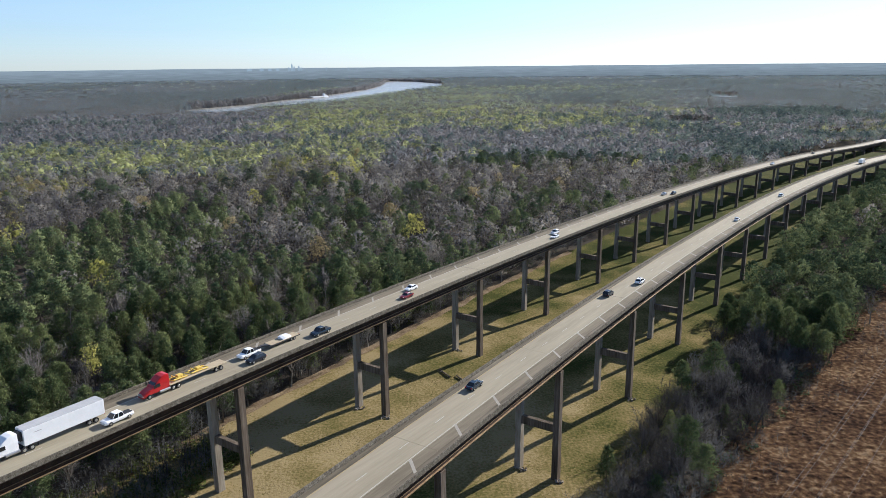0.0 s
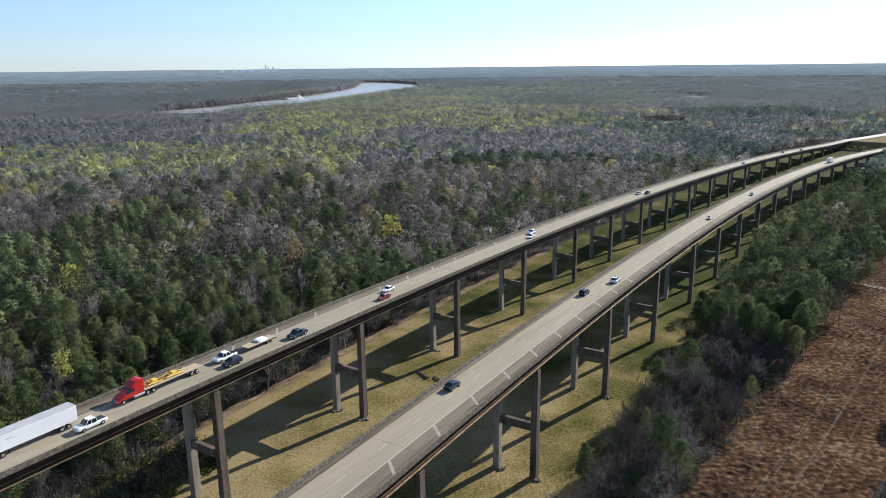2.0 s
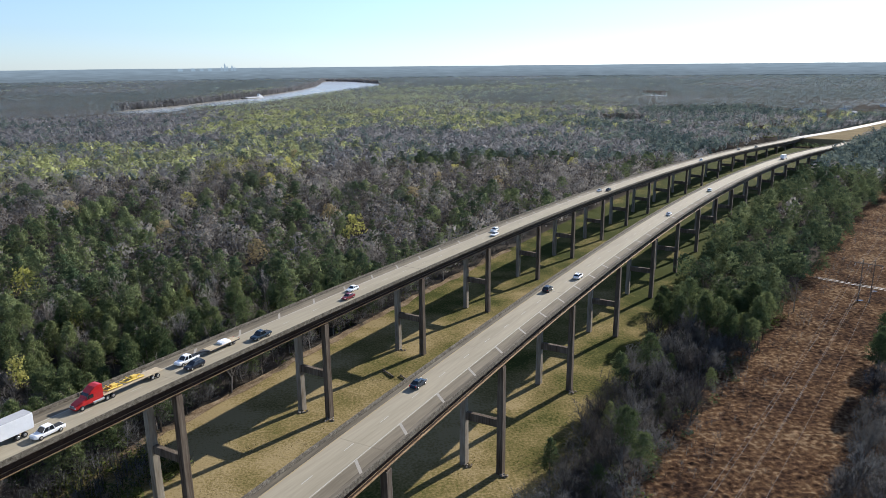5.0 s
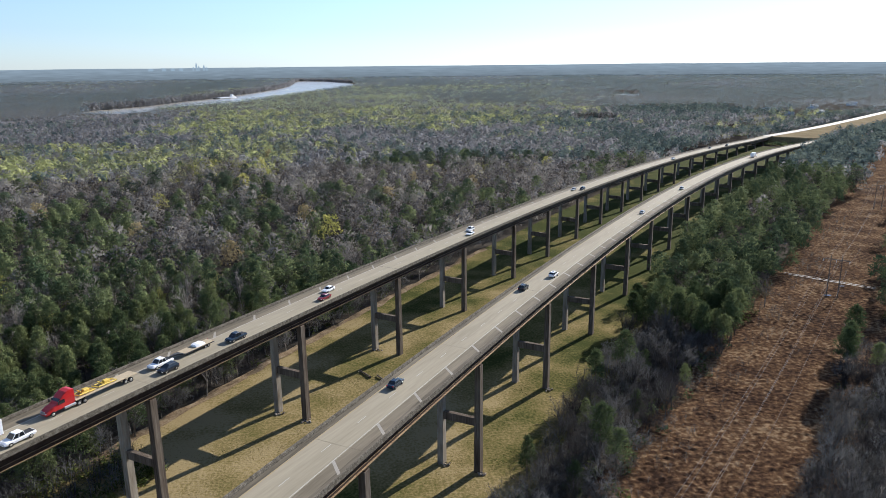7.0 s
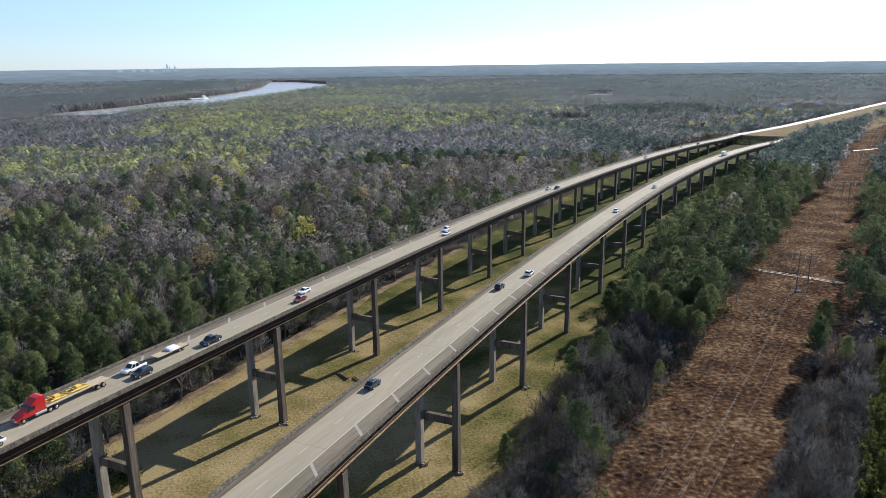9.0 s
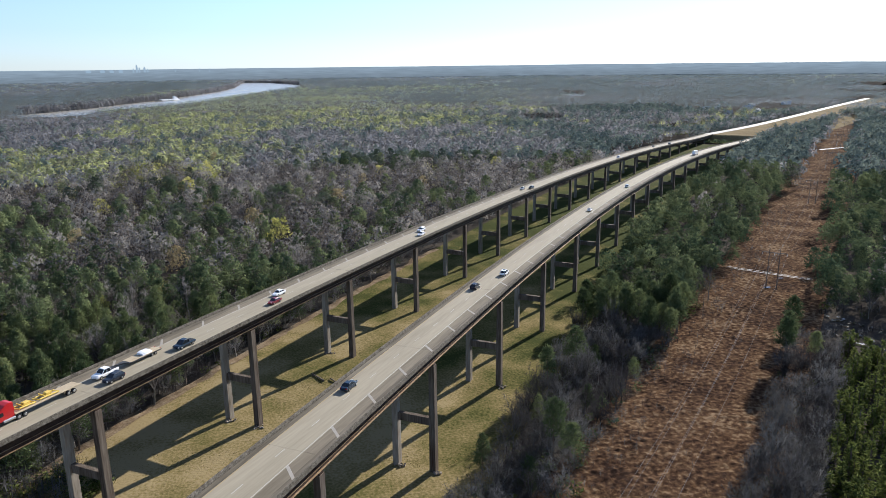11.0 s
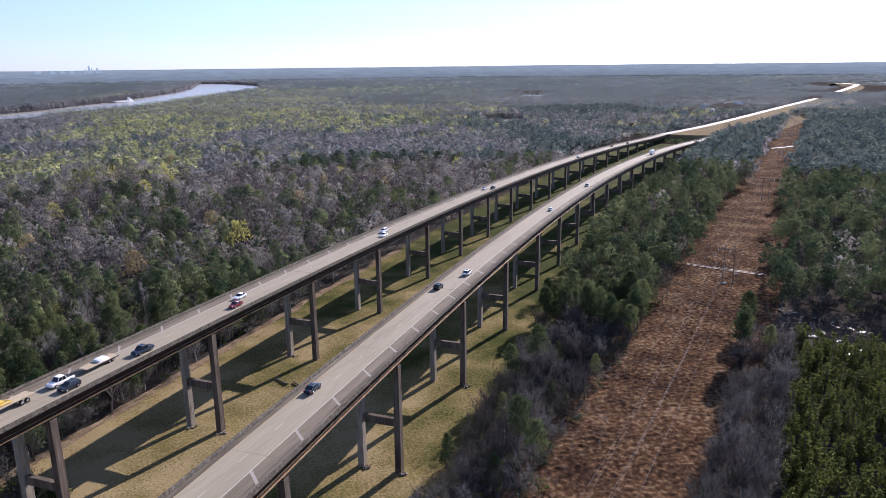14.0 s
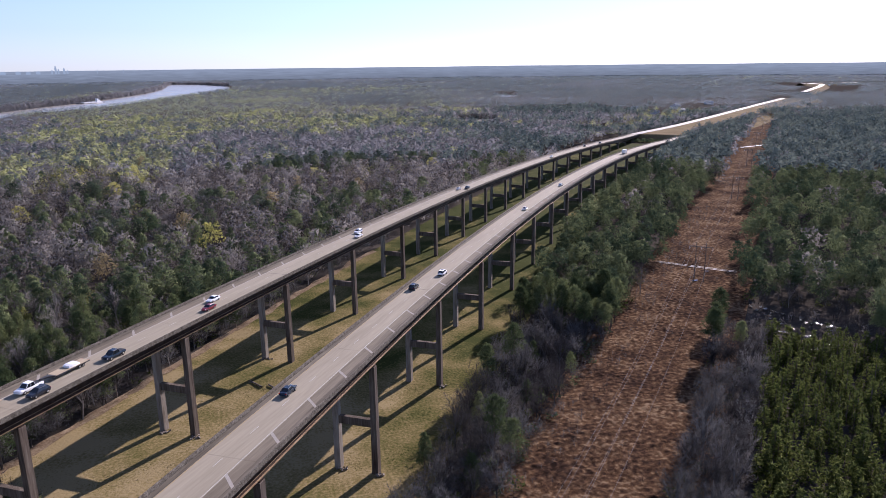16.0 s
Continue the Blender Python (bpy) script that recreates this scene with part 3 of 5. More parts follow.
def fluff(count, h, r, base, length, width):
    """A rounded crown of loose twigs that point outwards and up: an array of triangles."""
    u = rng.normal(size=(count, 3))
    u /= np.linalg.norm(u, axis=1)[:, None]
    u[:, 2] = np.abs(u[:, 2]) * 1.1 - 0.3
    c = u * rng.uniform(0.45, 1.0, (count, 1)) * np.array([r, r, (h - base) * 0.62]) + np.array([0, 0, base + (h - base) * 0.35])
    d = (u + rng.normal(size=(count, 3)) * 0.45 + np.array([0, 0, 0.35])) * length * rng.uniform(0.5, 1.2, (count, 1))
    n = np.cross(d, rng.normal(size=(count, 3)))
    n /= np.linalg.norm(n, axis=1)[:, None]
    return np.stack([c - n * width, c + n * width, c + d], 1)


def dome(count, h, r, base, length, width, lumps=0.22):
    """A rounded lumpy crown: loose slivers that lie along its surface, as an array of triangles."""
    u = rng.normal(size=(count, 3))
    u[:, 2] = np.abs(u[:, 2]) - 0.25
    u /= np.linalg.norm(u, axis=1)[:, None]
    ph = rng.uniform(0, 6.3, 3)
    az = np.arctan2(u[:, 1], u[:, 0])
    f = 1 + lumps * (np.sin(3 * az + ph[0]) * 0.5 + np.sin(5 * az + 4 * u[:, 2] + ph[1]) * 0.5) - 0.35 * rng.random(count) ** 3
    c = u * f[:, None] * np.array([r, r, (h - base) * 0.62]) + np.array([0, 0, base + (h - base) * 0.36])
    d = rng.normal(size=(count, 3)) * 0.8 + np.array([0, 0, 0.5])
    d -= u * (d * u).sum(1)[:, None] * 0.75
    d /= np.linalg.norm(d, axis=1)[:, None]
    n = np.cross(u, d)
    n /= np.linalg.norm(n, axis=1)[:, None]
    d *= length * rng.uniform(0.6, 1.2, (count, 1))
    n *= width * rng.uniform(0.6, 1.2, (count, 1))
    return np.stack([c - n - d * 0.4, c + n - d * 0.4, c + d * 0.6], 1)


def lumpy(h, r, base, lumps, each, length, width, point=0.0, swell=1.0, loose=0.35):
    """A crown built up of rounded lumps of fine sprays, more pointed where point nears 1: an array of triangles."""
    out = []
    a0 = rng.uniform(0, 6.3)
    for i in range(lumps):
        f = (i + 0.3) / lumps
        reach = r * ((1 - point) * (1 - f ** 2.6) ** 0.6 + point * (1 - f) ** 0.75) * rng.uniform(0.75, 1.1)
        a = a0 + 2.4 * i + rng.normal() * 0.35
        size = (0.42 * reach + 0.13 * r + 0.25) * rng.uniform(0.8, 1.2) * swell
        c = np.array([math.cos(a) * reach * 0.62, math.sin(a) * reach * 0.62, base + (h - base) * (0.08 + 0.86 * f)])
        u = rng.normal(size=(each, 3))
        u[:, 2] = np.abs(u[:, 2]) - 0.35
        u += 0.35 * np.array([math.cos(a), math.sin(a), 0.2])
        u /= np.linalg.norm(u, axis=1)[:, None]
        q = c + u * (size * (1.05 + 0.3 * loose * rng.normal(size=(each, 1)) - 0.45 * rng.random((each, 1)) ** 2)) * np.array([1, 1, 0.85])
        d = rng.normal(size=(each, 3)) * 0.7 + u * loose + np.array([0, 0, 0.35])
        d /= np.linalg.norm(d, axis=1)[:, None]
        n = np.cross(u + 0.3 * rng.normal(size=(each, 3)), d)
        n /= np.linalg.norm(n, axis=1)[:, None]
        d *= length * rng.uniform(0.6, 1.25, (each, 1))
        n *= width * rng.uniform(0.6, 1.25, (each, 1))
        out.append(np.stack([q - n - d * 0.4, q + n - d * 0.4, q + d * 0.6], 1))
    return np.concatenate(out)


def blob_tris(count, h, r, base, size, rgn):
    """count loose blades in the outline of a crown: an array of triangles."""
    u = rgn.normal(size=(count, 3))
    u /= np.linalg.norm(u, axis=1)[:, None]
    f = rgn.uniform(0.55, 1.0, (count, 1))
    c = u * f * np.array([r, r, (h - base) / 2]) + np.array([0, 0, (h + base) / 2])
    c[:, :2] *= np.clip(1.25 - 0.5 * (c[:, 2:3] - base) / (h - base), 0.4, 1.3)
    d = rgn.normal(size=(count, 3, 3)) * size
    d[:, :, 2] *= 0.75
    return c[:, None, :] + d


def rounded(tri, keep=0.4):
    """The triangles of a crown turned to face outwards, and the normals of its rounded outline, to which the sprays are bent."""
    mid = tri.mean(1)
    lo, hi = mid.min(0), mid.max(0)
    core = np.array([mid[:, 0].mean(), mid[:, 1].mean(), lo[2] + 0.38 * (hi[2] - lo[2])])
    semi = np.array([(hi[0] - lo[0]) / 2, (hi[1] - lo[1]) / 2, 0.62 * (hi[2] - lo[2])]) + 0.3
    out = (mid - core) / semi ** 2
    out /= np.linalg.norm(out, axis=1)[:, None] + 1e-9
    face = np.cross(tri[:, 1] - tri[:, 0], tri[:, 2] - tri[:, 0])
    face /= np.linalg.norm(face, axis=1)[:, None] + 1e-9
    back = (face * out).sum(1) < 0
    tri = np.where(back[:, None, None], tri[:, [0, 2, 1]], tri)
    face = np.where(back[:, None], -face, face)
    n = out * (1 - keep) + face * keep
    return tri, n / np.linalg.norm(n, axis=1)[:, None]


def crown_mesh(name, verts, faces, mat, keep=0.55):
    """A crown of loose sprays shaded as one rounded body."""
    tri, n = rounded(tris_of((verts, faces)), keep)
    me = mesh_of(name, [tuple(p) for p in tri.reshape(-1, 3)], [(3 * i, 3 * i + 1, 3 * i + 2) for i in range(len(tri))], mat)
    me.attributes.new("custom_normal", "FLOAT_VECTOR", "POINT").data.foreach_set("vector", np.repeat(n, 3, 0).astype(np.float32).ravel())
    return me


def woods(name, kinds, place, scale, mat, label, category="woods", lift=0.0, keep=0.4):
    """One mesh of many trees: kinds is a list of triangle arrays, place the trees' feet."""
    which = rng.integers(len(kinds), size=len(place))
    out, tint, facing = [], [], []
    for i, tri in enumerate(kinds):
        tri, normal = rounded(tri, keep)
        sel = which == i
        k = int(sel.sum())
        if not k:
            continue
        a = rng.uniform(0, 2 * np.pi, k)
        s = scale[sel]
        ca, sa = np.cos(a) * s, np.sin(a) * s
        x, y, z = tri[..., 0], tri[..., 1], tri[..., 2]
        px = ca[:, None, None] * x - sa[:, None, None] * y + place[sel, 0][:, None, None]
        py = sa[:, None, None] * x + ca[:, None, None] * y + place[sel, 1][:, None, None]
        pz = s[:, None, None] * z + lift
        out.append(np.stack([px, py, pz], -1).reshape(-1, 3))
        tint.append(np.repeat(rng.random(k), tri.shape[0] * 3))
        nx, ny, nz = normal.T
        turned = np.stack([np.outer(np.cos(a), nx) - np.outer(np.sin(a), ny), np.outer(np.sin(a), nx) + np.outer(np.cos(a), ny), np.tile(nz, (k, 1))], -1)
        facing.append(np.repeat(turned.reshape(-1, 3), 3, 0))
    if not out:
        return None
    co = np.concatenate(out).astype(np.float32)
    n = len(co)
    me = bpy.data.meshes.new(name)
    me.vertices.add(n)
    me.loops.add(n)
    me.polygons.add(n // 3)
    me.vertices.foreach_set("co", co.ravel())
    me.loops.foreach_set("vertex_index", np.arange(n, dtype=np.int32))
    me.polygons.foreach_set("loop_start", np.arange(0, n, 3, dtype=np.int32))
    me.update(calc_edges=True)
    me.attributes.new("tree", "FLOAT", "POINT").data.foreach_set("value", np.concatenate(tint).astype(np.float32))
    if category not in ("grass", "sedge"):
        me.attributes.new("custom_normal", "FLOAT_VECTOR", "POINT").data.foreach_set("vector", np.concatenate(facing).astype(np.float32).ravel())
    me.materials.append(M[mat])
    return tagged(new(name, me), label, category, "", "stuff")


def tris_of(*meshes):
    out = []
    for verts, faces in meshes:
        for f in faces:
            out.append([verts[f[0]], verts[f[1]], verts[f[2]]])
            if len(f) == 4:
                out.append([verts[f[0]], verts[f[2]], verts[f[3]]])
    return np.array(out, float)


def scatter(r0, r1, spacing, az0, az1):
    """Feet of trees on a jittered grid in a sector round the camera."""
    g = np.arange(-r1, r1, spacing)
    x, y = np.meshgrid(g, np.arange(0 if r1 > 700 else -40, r1, spacing))
    x = (x + rng.uniform(-0.75, 0.75, x.shape) * spacing).ravel()
    y = (y + rng.uniform(-0.75, 0.75, y.shape) * spacing).ravel()
    r, a = np.hypot(x, y), np.degrees(np.arctan2(x, y))
    keep = (r >= r0) & (r < r1) & (a > az0) & (a < az1)
    return x[keep], y[keep]


def scatter_rings(r0, r1, along, apart, az0, az1):
    """Feet of far trees on jittered rings, which lie wider apart than the trees along them."""
    xs, ys = [], []
    for q in np.arange(r0, r1, apart):
        k = int(radians(az1 - az0) * q / along)
        a = np.radians(az0 + (az1 - az0) * (np.arange(k) + rng.random(k)) / k)
        d = q + rng.uniform(-0.8, 0.8, k) * apart
        xs.append(d * np.sin(a))
        ys.append(d * np.cos(a))
    return np.concatenate(xs), np.concatenate(ys)


def smooth_noise(x, y, scale, seed):
    """Value noise in 0..1 over the plan."""
    gx, gy = x / scale + 1000, y / scale + 1000
    ix, iy = np.floor(gx).astype(int), np.floor(gy).astype(int)
    fx, fy = gx - ix, gy - iy
    fx, fy = fx * fx * (3 - 2 * fx), fy * fy * (3 - 2 * fy)
    table = np.random.default_rng(seed).random((256, 256))
    t = lambda i, j: table[i % 256, j % 256]
    return (t(ix, iy) * (1 - fx) + t(ix + 1, iy) * fx) * (1 - fy) + (t(ix, iy + 1) * (1 - fx) + t(ix + 1, iy + 1) * fx) * fy


PINE_STAND = [(-90, 90), (-66, 190), (-72, 219), (-98, 299), (-112, 365), (-147, 440), (-185, 480), (-205, 400), (-214, 342), (-250, 300), (-190, 90)]
BRIGHT = [(-147, 291), (-16, 374), (-82, 625), (-85, 542), (-129, 474), (168, 608), (61, 592)]
TAN = [(-259, 417), (-294, 505), (-272, 493), (-92, 556), (-31, 414), (-329, 544), (-279, 541), (44, 548), (71, 569), (86, 519), (-86, 718), (-60, 330), (-190, 440), (20, 470), (-120, 390)]


def zones(x, y):
    """Share of pines and of budding trees, and where trees stand at all."""
    v = x * UV.x + y * UV.y
    w = x * NW.x + y * NW.y
    r = np.hypot(x, y)
    lw, rw = line_w(LEFT, v), line_w(RIGHT, v)
    cl = -37.5 + 0.0915 * (v - 138)
    n0 = smooth_noise(x, y, 14, 33)
    stand = ~((w > lw - 31) & (w < rw + np.where(v > 800, 9, 17)) & (v < 935)) & ~((w > cl - 4 + 7 * n0 + 4 * (v > 520)) & (w < cl + 33 + 6 * n0 - 5 * (v > 520)) & (v < 1350))
    stand &= ~inside(RIVER, x, y)
    fl = np.interp(v, FAR_V, FAR_W)
    stand &= ~((v > 860) & (v < 1960) & (w > fl - 19 + 6 * n0) & (w < fl + 52 + 8 * n0) & ((v < 1500) | (w < fl + 30)))
    stand &= ~((v > 243) & (v < 302) & (w > cl + 36) & (w < cl + 86) & (smooth_noise(x, y, 9, 21) > 0.12))
    stand &= ~((w > cl + 50) & (v < 262) & (w < cl + 150))
    lawn = (v > 1020) & (v < 1600) & (w > fl - 122) & (w < fl - 62)
    stand &= ~(lawn & (smooth_noise(x, y, 24, 41) > 0.45))
    for x0, y0, x1, y1 in ((1600, 1715, 1967, 2040), (1967, 2040, 2190, 2330), (2150, 2330, 2420, 2300)):
        f = np.clip(((x - x0) * (x1 - x0) + (y - y0) * (y1 - y0)) / ((x1 - x0) ** 2 + (y1 - y0) ** 2), 0, 1)
        gap = np.hypot(x - x0 - f * (x1 - x0), y - y0 - f * (y1 - y0))
        stand &= (gap > 30) & ((gap > 130) | (r > np.hypot(x0 + f * (x1 - x0), y0 + f * (y1 - y0))))
    for bx, by in BRIGHT + TAN:
        for f in (1.0, 1.02):
            stand &= (x * f - bx) ** 2 + (y * f - by) ** 2 > 6.5 ** 2
    for hx, hy, _, _, _, _ in HOUSES:
        stand &= (x - hx) ** 2 + (y - hy) ** 2 > 10 ** 2
    for px, py, rx, ry in POOLS:
        for f in (1.02, 1.04):
            stand &= ((x * f - px) / (rx * 0.8)) ** 2 + ((y * f - py) / (ry * 1.3)) ** 2 > 1
        stand &= ((x - px) / (rx + 4)) ** 2 + ((y - py) / (ry + 4)) ** 2 > 1
    n1, n2 = smooth_noise(x, y, 45, 3), smooth_noise(x, y, 160, 4)
    pine = np.clip(0.06 + 0.75 * n1 * n1 + 0.5 * (n2 - 0.5), 0.05, 0.85)
    left = w < lw
    pine = np.where(left & (r < 330) & (x < 10), np.clip(0.28 + n1 * 0.45, 0, 0.9), pine)
    pine = np.where(left & (r > 480), pine * 0.4, pine)
    pine = np.where(left & (r > 230) & (r < 500) & (x < 130), np.clip(pine + 0.14, 0, 0.85), pine)
    pine = np.where(left & (x < -205) & (r > 380) & (r < 620), 0.08, pine)
    pine = np.where(inside(PINE_STAND, x, y), 0.78 + 0.16 * n1, pine)
    near_road = left & (x > -90) & (w > lw - 85) & (v > 150) & (v < 820)
    pine = np.where(near_road, np.clip(pine + 0.12, 0, 0.7), pine)
    pine = np.where((w > rw) & (w < cl), np.where(v > 232 + 14 * n1, 0.98, 0.05), pine)
    pine = np.where(w > cl + 24, np.where(w < cl + 50, np.where(v < 262, 0.05, 0.96), 0.97), pine)
    pine = np.where(~left & (v > 1500), pine * 0.5, pine)
    cluster = np.exp(-(((x - 40) / 45) ** 2 + ((y - 628) / 28) ** 2)) + np.exp(-(((x - 130) / 60) ** 2 + ((y - 640) / 25) ** 2))
    pine = np.clip(pine + cluster, 0, 0.95)
    side = np.clip((x / np.maximum(y, 1) - 0.16) / 0.2, 0, 1)
    far_pine = np.clip(2.4 * (smooth_noise(x, y, 330, 61) - 0.45) + 0.5 * (smooth_noise(x, y, 90, 62) - 0.5) + 0.55 * side, 0.03, 0.85)
    pine = np.where(r > 1300, far_pine, np.where(left & (r > 620), np.clip(pine + 0.9 * side * smooth_noise(x, y, 80, 63) ** 1.5, 0, 0.75), pine))
    bud = np.clip((smooth_noise(x, y, 120, 9) - 0.45) * 1.2, 0.03, 0.5) * np.where(left, 0.3, 0.08)
    bud = np.where(left & (r > 560) & (r < 1050) & (x < -60), np.clip((r - 540) / 190, 0.1, 0.75) * (0.65 + 0.6 * smooth_noise(x, y, 70, 72)), bud)
    loose = smooth_noise(x, y, 110, 71) - 0.5
    reach = np.clip((0.36 + 0.22 * loose - x / np.maximum(y, 1)) / 0.12, 0, 1) * np.clip((x / np.maximum(y, 1) + 0.27 + 0.1 * loose) / 0.08, 0, 1)
    belt = left & (r > 950 + 260 * loose) & (r < 3000 + 700 * loose)
    bud = np.where(belt, np.clip(0.30 + smooth_noise(x, y, 190, 12) * 0.7, 0, 0.85) * reach, bud)
    return stand, pine, bud, v, w


def sort_kinds(x, y):
    stand, pine, bud, v, w = zones(x, y)
    x, y, pine, bud, v, w = x[stand], y[stand], pine[stand], bud[stand], v[stand], w[stand]
    u = rng.random(len(x))
    return x, y, np.where(u < pine, 0, np.where(rng.random(len(x)) < bud, 2, 1)), v, w


PINE_LABELS = "tall dark green pine with an open irregular crown"
BARE_LABELS = "leafless grey hardwood with fine bare twigs"
BUD_LABELS = "hardwood flushing with yellow-green spring leaves"
pines, bares, budding = [], [], []


def lump_mesh(name, tris, mat):
    return crown_mesh(name, tris.reshape(-1, 3), [(3 * i, 3 * i + 1, 3 * i + 2) for i in range(len(tris))], mat)


for i in range(6):
    h, r = rng.uniform(15, 21), rng.uniform(2.9, 3.8)
    (tv, tf), _ = pine_mesh(h, r, 0.45, 10, 4, 1, 0.5)
    pines.append((mesh_of("pine_trunk", tv, tf, "bark"), lump_mesh("pine_crown", lumpy(h, r, h * rng.uniform(0.38, 0.5), 24, 76, 0.95, 0.115, 0.25, 0.85, 0.75), "needles")))
pointed, shaded = [], []
for i in range(6):
    h, r = rng.uniform(11, 15), rng.uniform(2.7, 3.5)
    (tv, tf), _ = pine_mesh(h, r, 0.2, 10, 4, 1, 0.5, 0.17, True)
    pointed.append((mesh_of("pointed_trunk", tv, tf, "bark"), lump_mesh("pointed_crown", lumpy(h, r, h * 0.15, 24, 70, 0.85, 0.11, rng.uniform(0.3, 0.8), 0.85, 0.7), "needles")))
for i in range(6):
    (tv, tf), (cv, cf), _ = bare_mesh(rng.uniform(10, 15), rng.uniform(3.6, 5.2), 6, 620)
    bares.append((mesh_of("bare_trunk", tv, tf, "twigs"), mesh_of("bare_crown", cv, cf, "twigs")))
    # darker copies of the same trees, shade put into the twig colour
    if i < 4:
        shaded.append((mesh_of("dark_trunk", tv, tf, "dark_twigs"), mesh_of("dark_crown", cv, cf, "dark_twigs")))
for i in range(5):
    (tv, tf), (cv, cf), (lv, lf) = bare_mesh(rng.uniform(10, 15), rng.uniform(3.2, 4.6), 6, 150, 0.36, 420)
    budding.append((mesh_of("budding_trunk", tv, tf, "twigs"), crown_mesh("budding_crown", lv, lf, "buds")))


def plant(name, label, group, variants, spots, lo=0.72, hi=1.12):
    for x, y in spots:
        k = int(rng.integers(len(variants)))
        s = rng.uniform(lo, hi)
        root = tagged(new(name), label, "tree", group)
        part("trunk", variants[k][0], "", root)
        part("crown", variants[k][1], "", root)
        root.matrix_world = pose(x, y, -0.1, 0, 0, rng.uniform(0, 360)) @ Matrix.Diagonal((s, s, s * rng.uniform(0.9, 1.1), 1))


x, y = scatter(95, 330, 5.9, -38, 54)
x, y, kind, v, w = sort_kinds(x, y)
r = np.hypot(x, y)
rest = []
for k, (name, label, group, variants) in enumerate((("pine_tree", PINE_LABELS, "pines", pines), ("bare_tree", BARE_LABELS, "bare hardwoods", bares), ("budding_tree", BUD_LABELS, "budding hardwoods", budding))):
    idx = np.flatnonzero(kind == k)
    idx = idx[np.argsort(r[idx])]
    spots = [(x[i], y[i]) for i in idx[:300]]
    if k == 0:
        stand_of = [px < 20 and (i % 4 or py < 170) for i, (px, py) in enumerate(spots)]
        plant(name, "dense dark green pine with a pointed crown", group, pointed, [q for q, f in zip(spots, stand_of) if f], 0.8, 1.25)
        spots = [q for q, f in zip(spots, stand_of) if not f]
    if k == 1:
        scrub = [(w[i] > line_w(RIGHT, v[i])) and v[i] < 262 for i in idx[:300]]
        plant(name, "leafless grey tree with shade in its twig colour, at the foot of the pines", group, shaded, [q for q, f in zip(spots, scrub) if f], 0.6, 1.05)
        spots = [q for q, f in zip(spots, scrub) if not f]
    plant(name, label, group, variants, spots, 0.72, (1.15, 1.3, 1.3)[k])
    rest.append(idx[300:])
# single crowns that stand out of the woods: bright yellow, tan, and tall dark pines
round_bright, round_tan, emergent = [], [], []
for i in range(3):
    (tv, tf), _, _ = bare_mesh(12, 3.6, 5, 2)
    tris = lumpy(13, 4.0, 4.5, 11, 46, 0.85, 0.2)
    round_bright.append((mesh_of("bright_trunk", tv, tf, "twigs"), lump_mesh("bright_crown", tris, "bright_buds")))
    round_tan.append((mesh_of("tan_trunk", tv, tf, "twigs"), lump_mesh("tan_crown", tris, "tan_buds")))
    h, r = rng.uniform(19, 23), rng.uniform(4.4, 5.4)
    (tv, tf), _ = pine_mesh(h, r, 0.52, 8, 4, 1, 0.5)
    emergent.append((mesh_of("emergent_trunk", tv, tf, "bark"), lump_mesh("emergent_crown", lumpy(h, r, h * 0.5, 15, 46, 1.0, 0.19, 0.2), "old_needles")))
plant("budding_tree", "round crown of bright yellow-green spring leaves", "budding hardwoods", round_bright, BRIGHT, 1.25, 1.5)
plant("budding_tree", "hardwood with tan opening buds", "budding hardwoods", round_tan, TAN, 1.1, 1.5)
clump = [(-243, 570), (-274, 572), (-158, 586), (-231, 474), (-180, 482), (-167, 529), (-102, 512), (-98, 552), (-27, 763), (-8, 688), (-89, 582), (-38, 379), (-69, 380), (-180, 416)]
for cx, cy, k in ((-98, 530, 7), (-167, 505, 6), (-60, 400, 7), (-20, 470, 5), (40, 640, 9), (75, 636, 9), (115, 640, 9), (150, 632, 7), (-225, 460, 4), (30, 430, 5)):
    clump += [(cx + rng.normal() * 13, cy + rng.normal() * 9) for _ in range(k)]
plant("pine_tree", "broad green pine among the leafless scrub", "pines", pointed, [(59, 168), (88, 197), (38, 148), (97, 188), (112, 226), (46, 136), (75, 172)], 0.6, 0.85)
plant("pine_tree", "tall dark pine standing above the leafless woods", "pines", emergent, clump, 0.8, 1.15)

NAMES = ("pine_woods", "bare_woods", "budding_woods")
WLABEL = ("dense dark green pines", "leafless grey hardwood forest", "yellow-green budding hardwood forest")
MATS = ("wood_needles", "wood_twigs", "wood_buds")


